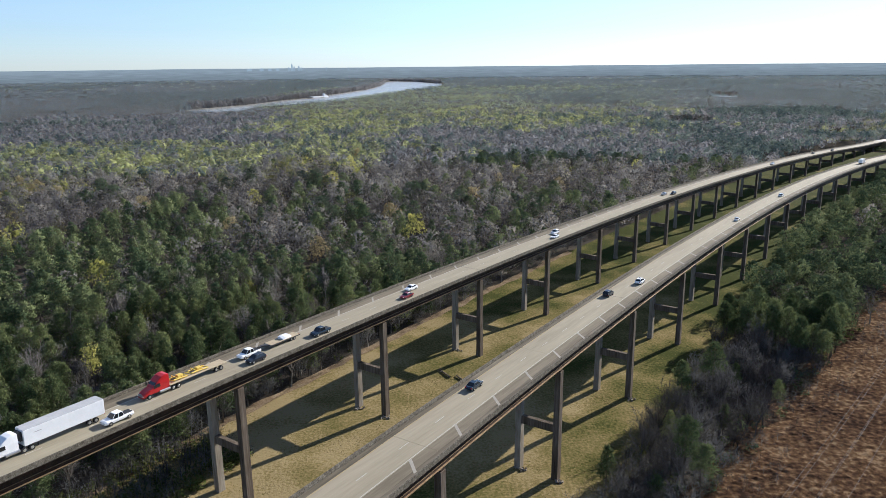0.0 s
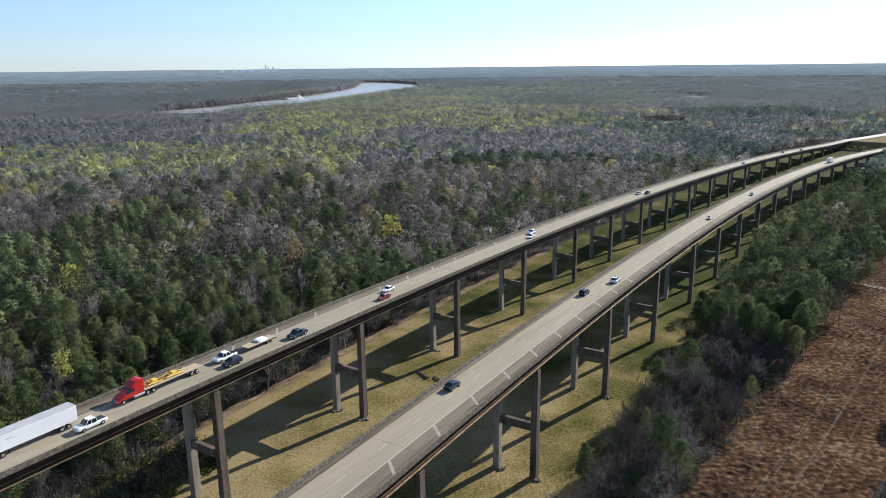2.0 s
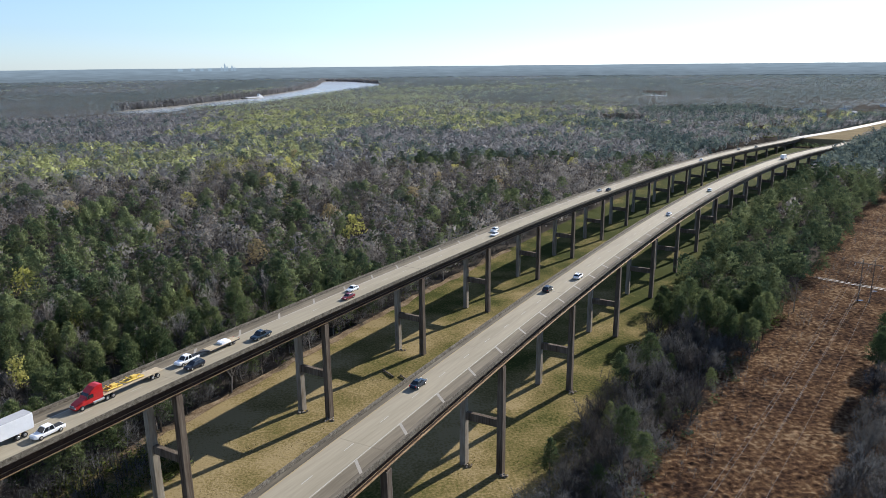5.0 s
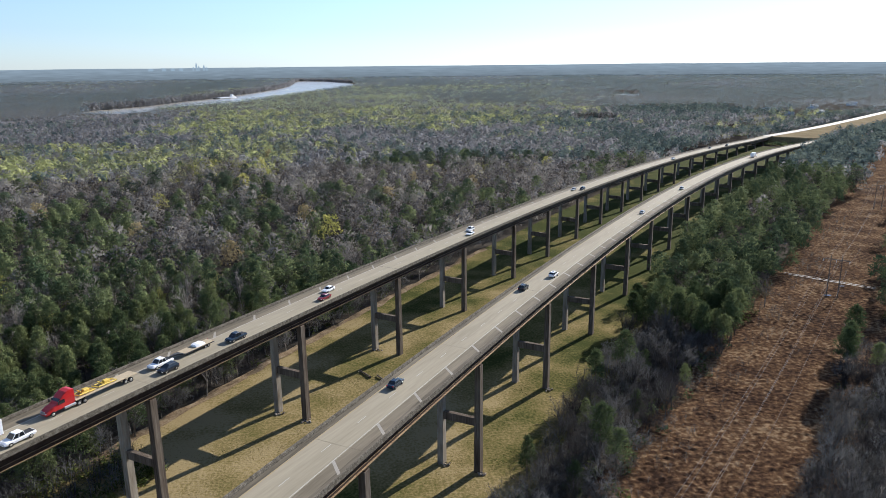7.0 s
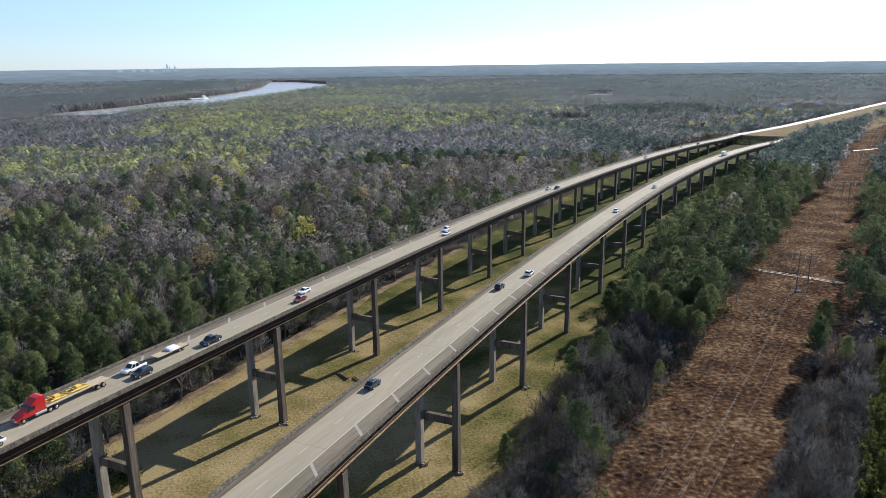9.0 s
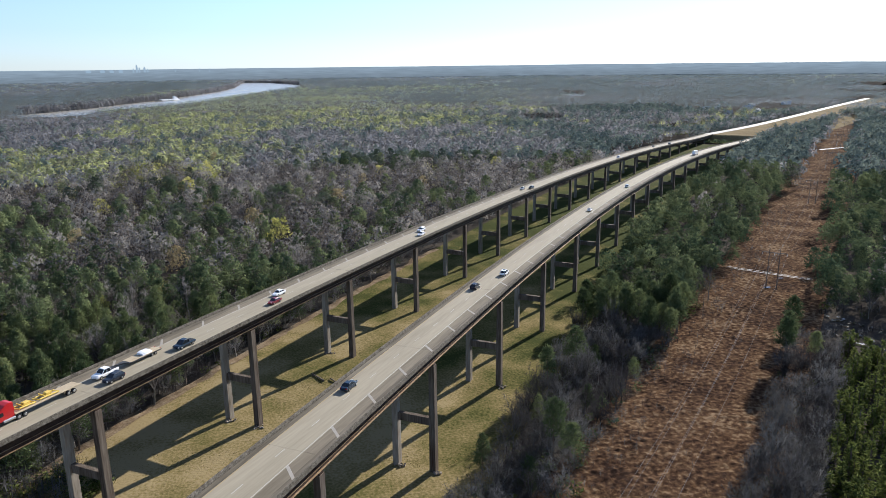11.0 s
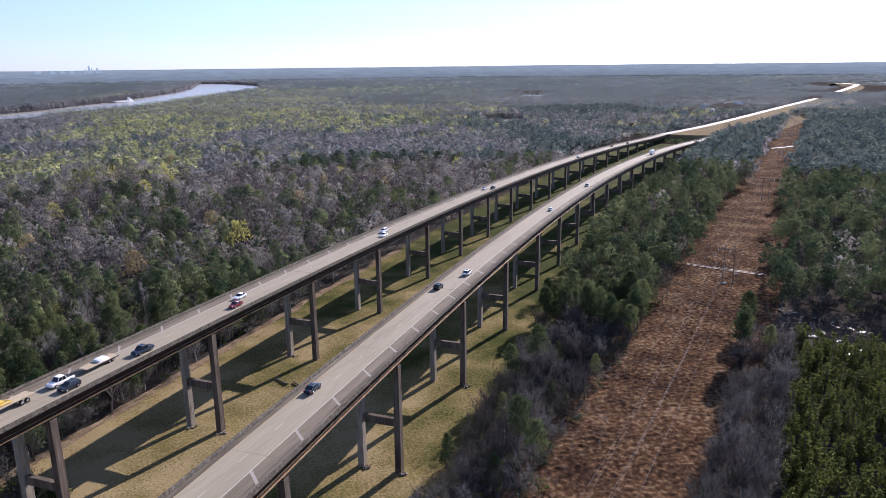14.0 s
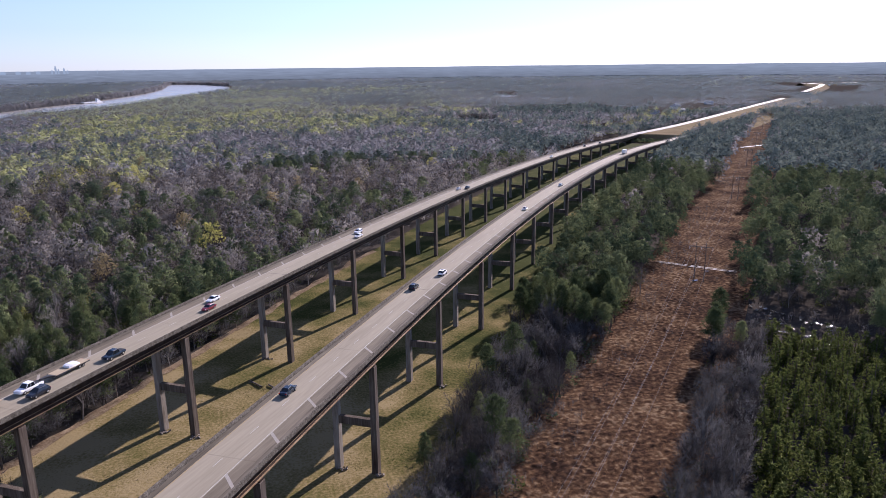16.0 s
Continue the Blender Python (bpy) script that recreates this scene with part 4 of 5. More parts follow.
def kinds_for(level):
    """Loose crowns for trees further off: pine, bare, budding."""
    out = []
    for k in range(3):
        v = []
        for i in range(5):
            if level == 0:
                if k == 0:
                    v.append(lumpy(18, 3.8, 8, 13, 34, 1.1, 0.22, 0.25, 0.95, 0.6) if i < 3 else lumpy(15, 3.3, 3, 14, 32, 1.05, 0.21, 0.6, 0.95, 0.6))
                elif k == 1:
                    a, b, _ = bare_mesh(14, 4.0, 5, 1)
                    v.append(np.concatenate([tris_of((a[0], a[1][5:14])), lumpy(14, 4.7, 2.5, 10, 20, 1.2, 0.36, 0.0, 1.15), fluff(26, 14.2, 4.8, 4, 1.3, 0.06)]))
                else:
                    v.append(np.concatenate([dome(40, 13, 4.4, 3, 1.9, 0.5), dome(110, 14, 5.0, 3.5, 0.9, 0.30)]))
            else:
                if level == 1:
                    v.append(np.concatenate([dome(14, 15, 4.0, 7, 2.8, 1.2, 0.2), dome(18, 16.5, 4.5, 8, 1.7, 0.6, 0.3)]) if k == 0 else np.concatenate([dome(18, 13.2, 4.5, 5.5, 3.0, 1.4, 0.2), dome(16, 14, 5.1, 6.5, 1.6, 0.45, 0.3)]))
                elif level == 2:
                    v.append(dome(14, (16, 14, 14)[k], 5.6, (8.5, 8, 8)[k], 2.3, 0.8, 0.3))
                else:
                    v.append(dome(8, (15, 13.5, 13.5)[k], 8.5, (9.5, 9, 9)[k], 4.4, 2.0, 0.25))
        out.append(v)
    return out


def low_growth(x, y):
    """Smaller trees on the near bank of the river and before the ponds."""
    low = (inside(RIVER, x * 1.05, y * 1.05) | inside(RIVER, x * 1.1, y * 1.1)) & (x > -0.35 * y)
    for px, py, rx, ry in POOLS:
        for f in (1.02, 1.05, 1.09):
            low |= ((x * f - px) / (rx * 1.2)) ** 2 + ((y * f - py) / (ry * 1.8)) ** 2 < 1
    yard = np.zeros(len(x), bool)
    for f in (1.0, 1.03, 1.06):
        v, w = (x * UV.x + y * UV.y) * f, (x * NW.x + y * NW.y) * f
        fl = np.interp(v, FAR_V, FAR_W)
        yard |= (v > 1020) & (v < 1600) & (w > fl - 130) & (w < fl - 45)
    return np.where(low, 0.42, np.where(yard, 0.75, 1.0))


near = kinds_for(0)
for k in range(3):
    i = rest[k]
    if len(i):
        woods(NAMES[k], near[k], np.c_[x[i], y[i]], rng.uniform(0.72, (1.15, 1.35, 1.3)[k], len(i)), MATS[k], WLABEL[k])
# each level further off takes leaf colours with more haze in them
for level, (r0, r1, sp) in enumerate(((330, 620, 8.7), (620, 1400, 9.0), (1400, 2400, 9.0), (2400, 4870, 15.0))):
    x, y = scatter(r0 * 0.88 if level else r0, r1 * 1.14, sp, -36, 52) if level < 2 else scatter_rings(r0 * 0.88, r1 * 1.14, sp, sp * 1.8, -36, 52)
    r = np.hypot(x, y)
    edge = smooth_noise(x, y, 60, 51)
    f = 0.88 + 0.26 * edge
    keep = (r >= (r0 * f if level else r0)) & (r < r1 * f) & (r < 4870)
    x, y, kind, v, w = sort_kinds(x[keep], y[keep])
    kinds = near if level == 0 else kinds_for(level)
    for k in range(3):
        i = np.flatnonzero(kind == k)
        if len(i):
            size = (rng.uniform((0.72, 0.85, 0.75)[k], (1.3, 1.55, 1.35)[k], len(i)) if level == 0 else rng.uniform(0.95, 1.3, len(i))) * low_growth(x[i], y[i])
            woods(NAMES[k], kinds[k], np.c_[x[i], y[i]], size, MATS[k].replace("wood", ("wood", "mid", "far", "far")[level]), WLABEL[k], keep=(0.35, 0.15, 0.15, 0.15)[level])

# pale trees in the yards
n = 150
v = rng.uniform(985, 1520, n)
w = np.interp(v, FAR_V, FAR_W) - rng.uniform(46, 190, n)
clear = np.ones(n, bool)
for hx, hy, _, _, _, _ in HOUSES:
    clear &= (v * UV.x + w * NW.x - hx) ** 2 + (v * UV.y + w * NW.y - hy) ** 2 > 11 ** 2
v, w = v[clear], w[clear]
woods("yard_trees", near[2], np.c_[v * UV.x + w * NW.x, v * UV.y + w * NW.y], rng.uniform(0.55, 1.05, len(v)), "mid_buds", "pale budding trees round the houses")

# trees with low branches along the road's edge and round the ponds
v = np.concatenate([rng.uniform(945, 1940, 420), rng.uniform(945, 1940, 420)])
w = np.interp(v, FAR_V, FAR_W) + np.concatenate([-rng.uniform(17, 34, 420), rng.uniform(56, 76, 420)])
place = np.c_[v * UV.x + w * NW.x, v * UV.y + w * NW.y]
for px, py, rx, ry in POOLS:
    a = rng.uniform(0, 2 * np.pi, 90)
    f = rng.uniform(1.2, 1.6, 90)
    ring = np.c_[px + rx * f * np.cos(a), py + ry * f * np.sin(a)]
    place = np.concatenate([place, ring[ring[:, 0] * px + ring[:, 1] * py > px * px + py * py]])
low = [np.concatenate([dome(14, 11, 4.2, -3, 3.4, 1.2), dome(22, 12.5, 4.8, 0, 1.8, 0.5)]) for _ in range(4)]
tone = rng.random(len(place)) < 0.45
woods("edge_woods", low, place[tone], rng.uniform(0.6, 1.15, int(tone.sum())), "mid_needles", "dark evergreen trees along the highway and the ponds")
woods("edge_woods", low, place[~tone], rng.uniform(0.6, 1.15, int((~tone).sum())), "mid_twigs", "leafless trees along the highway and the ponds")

# trees on the far bank
n = 1900
i = rng.integers(0, 59, n)
f = rng.random(n)
px = np.array([p.x for p in FB])
py = np.array([p.y for p in FB])
bx, by = px[i] * (1 - f) + px[i + 1] * f, py[i] * (1 - f) + py[i + 1] * f
q = np.hypot(bx, by)
step = rng.uniform(-2, 8, n)
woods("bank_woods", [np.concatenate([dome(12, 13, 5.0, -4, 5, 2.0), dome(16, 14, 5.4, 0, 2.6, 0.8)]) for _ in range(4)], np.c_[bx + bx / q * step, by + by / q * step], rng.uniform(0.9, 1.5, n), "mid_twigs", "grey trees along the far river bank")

# undergrowth at the feet of the near woods
x, y = scatter(95, 345, 5.4, -38, 54)
stand, _, _, v, w = zones(x, y)
x, y = x[stand], y[stand]
u = rng.random(len(x))
bush = [blob_tris(36, 3.2, 1.9, 0.0, 0.42, rng) for _ in range(4)]
thin = [tris_of((b[0][0], b[0][1][5:20]), b[1]) for b in (bare_mesh(6.5, 2.6, 4, 40) for _ in range(4))]
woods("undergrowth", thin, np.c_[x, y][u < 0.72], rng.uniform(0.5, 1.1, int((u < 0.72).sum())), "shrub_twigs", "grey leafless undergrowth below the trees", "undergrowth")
woods("undergrowth", bush, np.c_[x, y][u >= 0.72], rng.uniform(0.5, 1.2, int((u >= 0.72).sum())), "young", "low evergreen shrubs below the trees", "undergrowth")

n = 700
v = rng.uniform(30, 100, n)
w = line_w(LEFT, v) - 9 - 23 * rng.random(n)
place = np.c_[v * UV.x + w * NW.x, v * UV.y + w * NW.y]
u = rng.random(n)
woods("undergrowth", thin, place[u < 0.5], rng.uniform(0.5, 1.2, int((u < 0.5).sum())), "shrub_twigs", "grey leafless shrubs beside the viaduct", "undergrowth")
woods("undergrowth", bush, place[u >= 0.5], rng.uniform(0.5, 1.1, int((u >= 0.5).sum())), "young", "green shrubs beside the viaduct", "undergrowth")

# added shrubs: a dark row in place of the embankment slope's shade
n = 120
v = rng.uniform(912, 932, n)
w = line_w(LEFT, v) - 10 + 80 * rng.random(n)
woods("abutment_shrubs", bush, np.c_[v * UV.x + w * NW.x, v * UV.y + w * NW.y], rng.uniform(0.8, 1.6, n), "wood_needles", "dark shrubs added to stand in for the shade before the abutment", "shrubs")

n = 620
v = rng.uniform(60, 250, n)
w = line_w(RIGHT, v) + 17 + (clear_l(v) - line_w(RIGHT, v) - 17) * rng.random(n)
place = np.c_[v * UV.x + w * NW.x, v * UV.y + w * NW.y]
u = rng.random(n)
scrub = [tris_of((b[0][0], b[0][1][10:30]), b[1]) for b in (bare_mesh(6.5, 2.6, 5, 100) for _ in range(4))]
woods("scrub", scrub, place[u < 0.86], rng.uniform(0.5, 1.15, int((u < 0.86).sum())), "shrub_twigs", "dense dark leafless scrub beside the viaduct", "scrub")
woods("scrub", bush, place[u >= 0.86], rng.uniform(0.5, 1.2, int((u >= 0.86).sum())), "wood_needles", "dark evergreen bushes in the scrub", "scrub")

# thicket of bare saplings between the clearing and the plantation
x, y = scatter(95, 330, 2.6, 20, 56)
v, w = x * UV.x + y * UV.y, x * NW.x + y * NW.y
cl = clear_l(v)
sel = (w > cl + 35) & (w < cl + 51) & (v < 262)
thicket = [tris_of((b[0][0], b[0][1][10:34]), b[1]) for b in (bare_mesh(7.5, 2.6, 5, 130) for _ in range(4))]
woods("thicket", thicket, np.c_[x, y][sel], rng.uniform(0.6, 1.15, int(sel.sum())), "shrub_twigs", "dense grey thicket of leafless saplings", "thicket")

n = 230
v = rng.uniform(92, 345, n)
w = line_w(LEFT, v) - 28.5 - 9 * rng.random(n)
woods("edge_saplings", thicket, np.c_[v * UV.x + w * NW.x, v * UV.y + w * NW.y], rng.uniform(0.55, 1.25, n), "shrub_twigs", "leafless saplings along the edge of the woods", "thicket")

# plantation of young pines
x, y = scatter(95, 330, 3.5, 20, 62)
v, w = x * UV.x + y * UV.y, x * NW.x + y * NW.y
cl = clear_l(v)
sel = (w > cl + 51) & (w < cl + 128) & (v < 262)
x, y = x[sel], y[sel]
young = []
for i in range(5):
    (tv, tf), (cv, cf) = pine_mesh(rng.uniform(6, 8.5), rng.uniform(1.45, 1.85), 0.03, 10, 5, 4, 0.82, 0.27, True)
    young.append((mesh_of("young_trunk", tv, tf, "bark"), crown_mesh("young_crown", cv, cf, "young"), tris_of((cv, cf))))
order = np.argsort(np.hypot(x - 150, y - 165))
plant("young_pine", "young bright green conical plantation pine", "plantation pines", young, [(x[i], y[i]) for i in order[:300]], 0.7, 1.15)
if len(order) > 300:
    i = order[300:]
    woods("young_pine_rows", [q[2] for q in young], np.c_[x[i], y[i]], rng.uniform(0.7, 1.15, len(i)), "young", "young conical plantation pines", "plantation")


# ---- grass and sedge ----
def blades(count, h, spread, lean):
    """A clump of grass: an array of narrow triangles."""
    a = rng.uniform(0, 2 * np.pi, count)
    b = rng.normal(size=(count, 2)) * spread
    t = np.c_[b + rng.normal(size=(count, 2)) * lean, h * rng.uniform(0.6, 1.1, count)]
    wd = 0.10 * h + 0.04
    l = np.c_[b[:, 0] - np.cos(a) * wd, b[:, 1] - np.sin(a) * wd, np.zeros(count)]
    q = np.c_[b[:, 0] + np.cos(a) * wd, b[:, 1] + np.sin(a) * wd, np.zeros(count)]
    return np.stack([l, q, t], 1)


n = 18000
v, w01 = rng.uniform(70, 420, n), rng.random(n)
lw, rw = line_w(LEFT, v) - 30, line_w(RIGHT, v) + 19
w = lw + (rw - lw) * w01
place = np.c_[v * UV.x + w * NW.x, v * UV.y + w * NW.y]
woods("grass_tufts", [blades(4, 0.2, 0.4, 0.3) for _ in range(6)], place, rng.uniform(0.6, 1.5, n), "grass", "rough tufts in the mown grass", "grass")
n = 15000
v, w01 = 120 + 900 * rng.random(n) ** 2.2, rng.random(n)
w = clear_l(v) - 5 + 46 * w01
place = np.c_[v * UV.x + w * NW.x, v * UV.y + w * NW.y]
keep = np.abs(v - 351.5 + 0.19 * (w + 3)) > 2.6
woods("sedge_clumps", [blades(7, 0.5, 0.4, 0.4) for _ in range(6)], place[keep], rng.uniform(0.5, 1.4, int(keep.sum())), "sedge", "reddish brown clumps of dry sedge", "sedge")
n = 420
v, w01 = 120 + 400 * rng.random(n), rng.random(n)
w = clear_l(v) + np.where(rng.random(n) < 0.7, 9 * w01, 36 * w01)
woods("clearing_shrubs", thin, np.c_[v * UV.x + w * NW.x, v * UV.y + w * NW.y], rng.uniform(0.25, 0.6, n), "wood_twigs", "sparse grey shrubs in the clearing", "shrubs")

# dirt bank along the foot of the woods, track, pools
sheet("dirt_bank", [[plan(v, line_w(LEFT, v) - 31.5 + 2.6 * f + 1.8 * noise.noise(Vector((v * 0.09, f, 2))), 0.16 + 0.5 * (1 - f)) for f in (0, 0.35, 0.7, 1)] for v in vrange(60, 330, 2)], "dirt", "pale eroded dirt bank at the edge of the woods", "bank", "structure", 0.5)
sheet("track", [[plan(905 + 1.25 * (w - 50) + q, w, 0.5) for q in (-3, 3)] for w in vrange(34, 76, 3)], "asphalt", "pale sandy track across the far clearing", "track", "structure", 0.08)
for q in (-1.0, 1.0):
    sheet("track", [[plan(351.5 - 0.19 * (w + 3) + q + 0.28 * f, w, 0.42) for f in (-1, 1)] for w in vrange(-20, 17, 1.5)], "asphalt", "pale sandy wheel track across the clearing", "track", "structure", 0.08)


def pool(name, cx, cy, rx, ry, mat, label, z):
    n = 40
    pts = [(0, 0, 0)] + [((1 + 0.35 * noise.noise(Vector((math.cos(2 * math.pi * i / n) * 1.6, math.sin(2 * math.pi * i / n) * 1.6, cx)))) * rx * math.cos(2 * math.pi * i / n),
                          (1 + 0.35 * noise.noise(Vector((math.cos(2 * math.pi * i / n) * 1.6, math.sin(2 * math.pi * i / n) * 1.6, cx)))) * ry * math.sin(2 * math.pi * i / n), 0) for i in range(n)]
    me = mesh_of(name, pts, [(0, i + 1, (i + 1) % n + 1) for i in range(n)], mat)
    ob = tagged(new(name, me), label, "water", "", "structure")
    ob.location = (cx, cy, z)
    return ob


for cx, cy, rx, ry in POOLS:
    pool("pond", cx, cy, rx * 1.35, ry * 1.35, "water", "still pond among the bare trees", 0.4)
for i in range(84):
    f = rng.random() ** 0.8
    v = (297 - 46 * f, 283 - 38 * f, 299 - 20 * f)[i % 3] + rng.normal() * 1.6
    p = plan(v, 20 + 32 * f + rng.normal() * 0.6)
    ob = pool("swamp_pool", p.x, p.y, rng.uniform(0.5, 1.5), rng.uniform(0.3, 0.9), "pool", "dark swamp water glinting in the sun", 0.30)
    ob.rotation_euler.z = rng.uniform(0, 6.3)
n = 70
v, w = rng.uniform(255, 305, n), rng.uniform(18, 60, n)
woods("swamp_saplings", thin, np.c_[v * UV.x + w * NW.x, v * UV.y + w * NW.y], rng.uniform(0.5, 1.2, n), "shrub_twigs", "thin leafless saplings standing in the swamp", "saplings")
for v, w, rx, ry in ((327, -1, 1.6, 0.8), (344, 4, 1.2, 0.6)):
    p = plan(v, w)
    pool("swamp_pool", p.x, p.y, rx, ry, "pool", "shallow puddle reflecting the sky", 0.62)


# ---- embankment and road beyond the viaducts ----
def far_station(v):
    w = float(np.interp(v, FAR_V, FAR_W))
    return w, deck_z(v)


rows = []
for v in vrange(914, 940, 2) + vrange(950, 1950, 14):
    w, z = far_station(v)
    z = (z - 0.25) * min(1.0, max(0.03, (v - 929) / 10))
    rows.append([plan(v, w + a, max(b, 0.12)) for a, b in ((-34, 0.12), (-9 - 2 * z, 0.12), (-8, z), (8, z), (58, z), (74, z), (76 + 2 * z, 0.12))])
sheet("embankment", rows, "dry_grass", "long tan grassy road embankment", "embankment", "structure", 0.2)
sheet("road", [[plan(v, far_station(v)[0] + a, far_station(v)[1] + 0.02) for a in (-6, 0, 6)] for v in vrange(939.9, 1950, 14)], "asphalt", "pale concrete highway on the embankment", "road")
far_a = resample([(1600, 1715), (1967, 2040), (2120, 2185), (2190, 2330)], 24)
far_b = resample([(2150, 2330), (2330, 2330), (2420, 2300)], 12)
BANK = ((-26, -0.2), (-9, 8.9), (9, 8.9), (26, -0.2))
sheet("embankment", [[p + Vector((0.7 * a, -0.7 * a, z)) for a, z in BANK] for p in far_a], "dry_grass", "far grassy bank under the highway", "embankment")
sheet("embankment", [[p + Vector((0, a, z)) for a, z in BANK] for p in far_b], "dry_grass", "far grassy bank under the highway", "embankment")
sheet("road", [[p + Vector((0.7 * a, -0.7 * a, 9)) for a in (-8, 0, 8)] for p in far_a], "asphalt", "far pale stretch of highway between the trees", "road")
sheet("road", [[p + Vector((0, a, 9.05)) for a in (-9, 0, 9)] for p in far_b], "asphalt", "far pale stretch of highway between the trees", "road")


sheet("lawn", [[plan(v, far_station(v)[0] - 128 + 68 * a, 0.15) for a in (0, 0.25, 0.5, 0.75, 1)] for v in vrange(1010, 1610, 20)], "grass", "green lawns round the houses", "lawn", "structure", 0.2)


# ---- houses beyond the woods ----
def house(x, y, turn, length, width, height, label):
    root = tagged(new("house"), label, "house", "houses beyond the woods")
    l, d, h = length / 2, width / 2, height
    bm = bmesh.new()
    box(bm, -l, l, -d, d, 0, h)
    wall = part("wall", bm, "wall", root)
    o = 0.5
    vs = [(-l - o, -d - o, h), (l + o, -d - o, h), (l + o, d + o, h), (-l - o, d + o, h), (-l - o, 0, h + d * 0.7), (l + o, 0, h + d * 0.7)]
    part("roof", mesh_of("roof", vs, [(0, 1, 5, 4), (2, 3, 4, 5), (0, 4, 3), (1, 2, 5), (3, 2, 1, 0)], "roof"), "roof", root, "pale metal roof")
    for k in range(3):
        bm = bmesh.new()
        cx = -l + length * (k + 0.5) / 3
        box(bm, cx - 0.6, cx + 0.6, -d - 0.06, -d + 0.02, 1.0 if k != 1 else 0.1, 2.2)
        part("window" if k != 1 else "door", bm, "glass" if k != 1 else "chassis", wall)
    root.matrix_world = pose(x, y, 0, 0, 0, turn)


for x, y, a, l, d, h in HOUSES:
    house(x, y, a, l, d, h, "pale low house with a light roof beyond the trees")

# ---- barge tow on the river ----
tow = tagged(new("towboat_and_barge"), "white towboat pushing a long loaded barge", "boat")
bm = bmesh.new()
box(bm, -30, 30, -6, 6, 0, 3.2)
bevelled(bm, 0.6)
part("barge_hull", bm, "chassis", tow, "dark steel hull")
bm = bmesh.new()
box(bm, -14, 29.5, -6.15, 6.15, 0.9, 4.6)
bevelled(bm, 0.3)
part("cargo_cover", bm, "p_white", tow, "pale cargo covers")
bm = bmesh.new()
box(bm, 30.5, 52, -5.5, 5.5, 0, 3)
bevelled(bm, 0.5)
hull = part("boat_hull", bm, "p_white", tow)
for x0, x1, z0, z1 in ((33, 49, 3, 6), (34, 44, 6, 9), (34, 39, 9, 12.5)):
    bm = bmesh.new()
    box(bm, x0, x1, -4, 4, z0, z1, 0.2)
    bevelled(bm, 0.15)
    part("deck_house", bm, "p_white", hull)
tow.matrix_world = pose(-394, 2240, 0.3, 0, 0, 50)

# ---- far skyline ----
for az, h, wd in ((-11.62, 36, 11), (-11.45, 20, 9), (-11.1, 23, 12), (-10.9, 12, 10), (-11.85, 14, 9), (-9.0, 14, 4), (-7.3, 14, 3), (-6.6, 13, 3), (-13.9, 8, 26), (-14.8, 7, 30), (-12.7, 8, 22), (-13.3, 6, 24)):
    a = radians(az)
    bm = bmesh.new()
    box(bm, -wd / 2, wd / 2, -5, 5, 66, 74 + h * 0.8)
    box(bm, -wd / 3, wd / 3, -3, 3, 74 + h * 0.8, 76 + h, 0.5)
    me = bpy.data.meshes.new("tower")
    bm.to_mesh(me)
    bm.free()
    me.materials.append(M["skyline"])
    ob = tagged(new("skyline_tower", me), "far tower on the horizon, glowing in a painted haze tone", "backdrop", "", "structure")
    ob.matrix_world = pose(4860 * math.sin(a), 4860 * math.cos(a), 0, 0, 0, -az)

# ---- power line ----
LINE_AZ = radians(42.2)
LD, LN = Vector((math.sin(LINE_AZ), math.cos(LINE_AZ), 0)), Vector((math.cos(LINE_AZ), -math.sin(LINE_AZ), 0))
LINE_AT = plan(326.6, 0.5)


def tube_between(bm, a, b, r, sides=7, r2=None):
    verts, faces = [], []
    tube(verts, faces, Vector(a), Vector(b), r, r if r2 is None else r2, sides)
    vs = [bm.verts.new(p) for p in verts]
    for f in faces:
        bm.faces.new([vs[i] for i in f])
    bm.faces.new(vs[sides - 1::-1])
    bm.faces.new(vs[sides:])


def h_frame(dist):
    root = tagged(new("power_pole_frame"), "grey two-pole H-frame carrying power lines", "power pole", "power line frames")
    for q in (-2.1, 2.1):
        bm = bmesh.new()
        tube_between(bm, (q, 0, -0.5), (q, 0, 18.4), 0.24, 8, 0.15)
        part("pole", bm, "pole", root)
    bm = bmesh.new()
    box(bm, -5.2, 5.2, -0.12, 0.12, 16.3, 16.65)
    bevelled(bm, 0.03)
    part("crossarm", bm, "pole", root)
    for a, b in (((-2.1, 0.1, 12.5), (2.1, 0.1, 16.2)), ((2.1, -0.1, 12.5), (-2.1, -0.1, 16.2))):
        bm = bmesh.new()
        tube_between(bm, a, b, 0.08, 5)
        part("brace", bm, "pole", root)
    for q in (-4.9, 0, 4.9):
        bm = bmesh.new()
        tube_between(bm, (q, 0, 15.3), (q, 0, 16.3), 0.12, 6)
        part("insulator", bm, "wall", root)
    p = LINE_AT + LD * dist
    root.matrix_world = Matrix.Translation((p.x, p.y, 0)) @ Matrix.Rotation(-LINE_AZ, 4, "Z")


DISTS = [-235, 0, 217, 395, 575, 760]
for d in DISTS:
    h_frame(d)
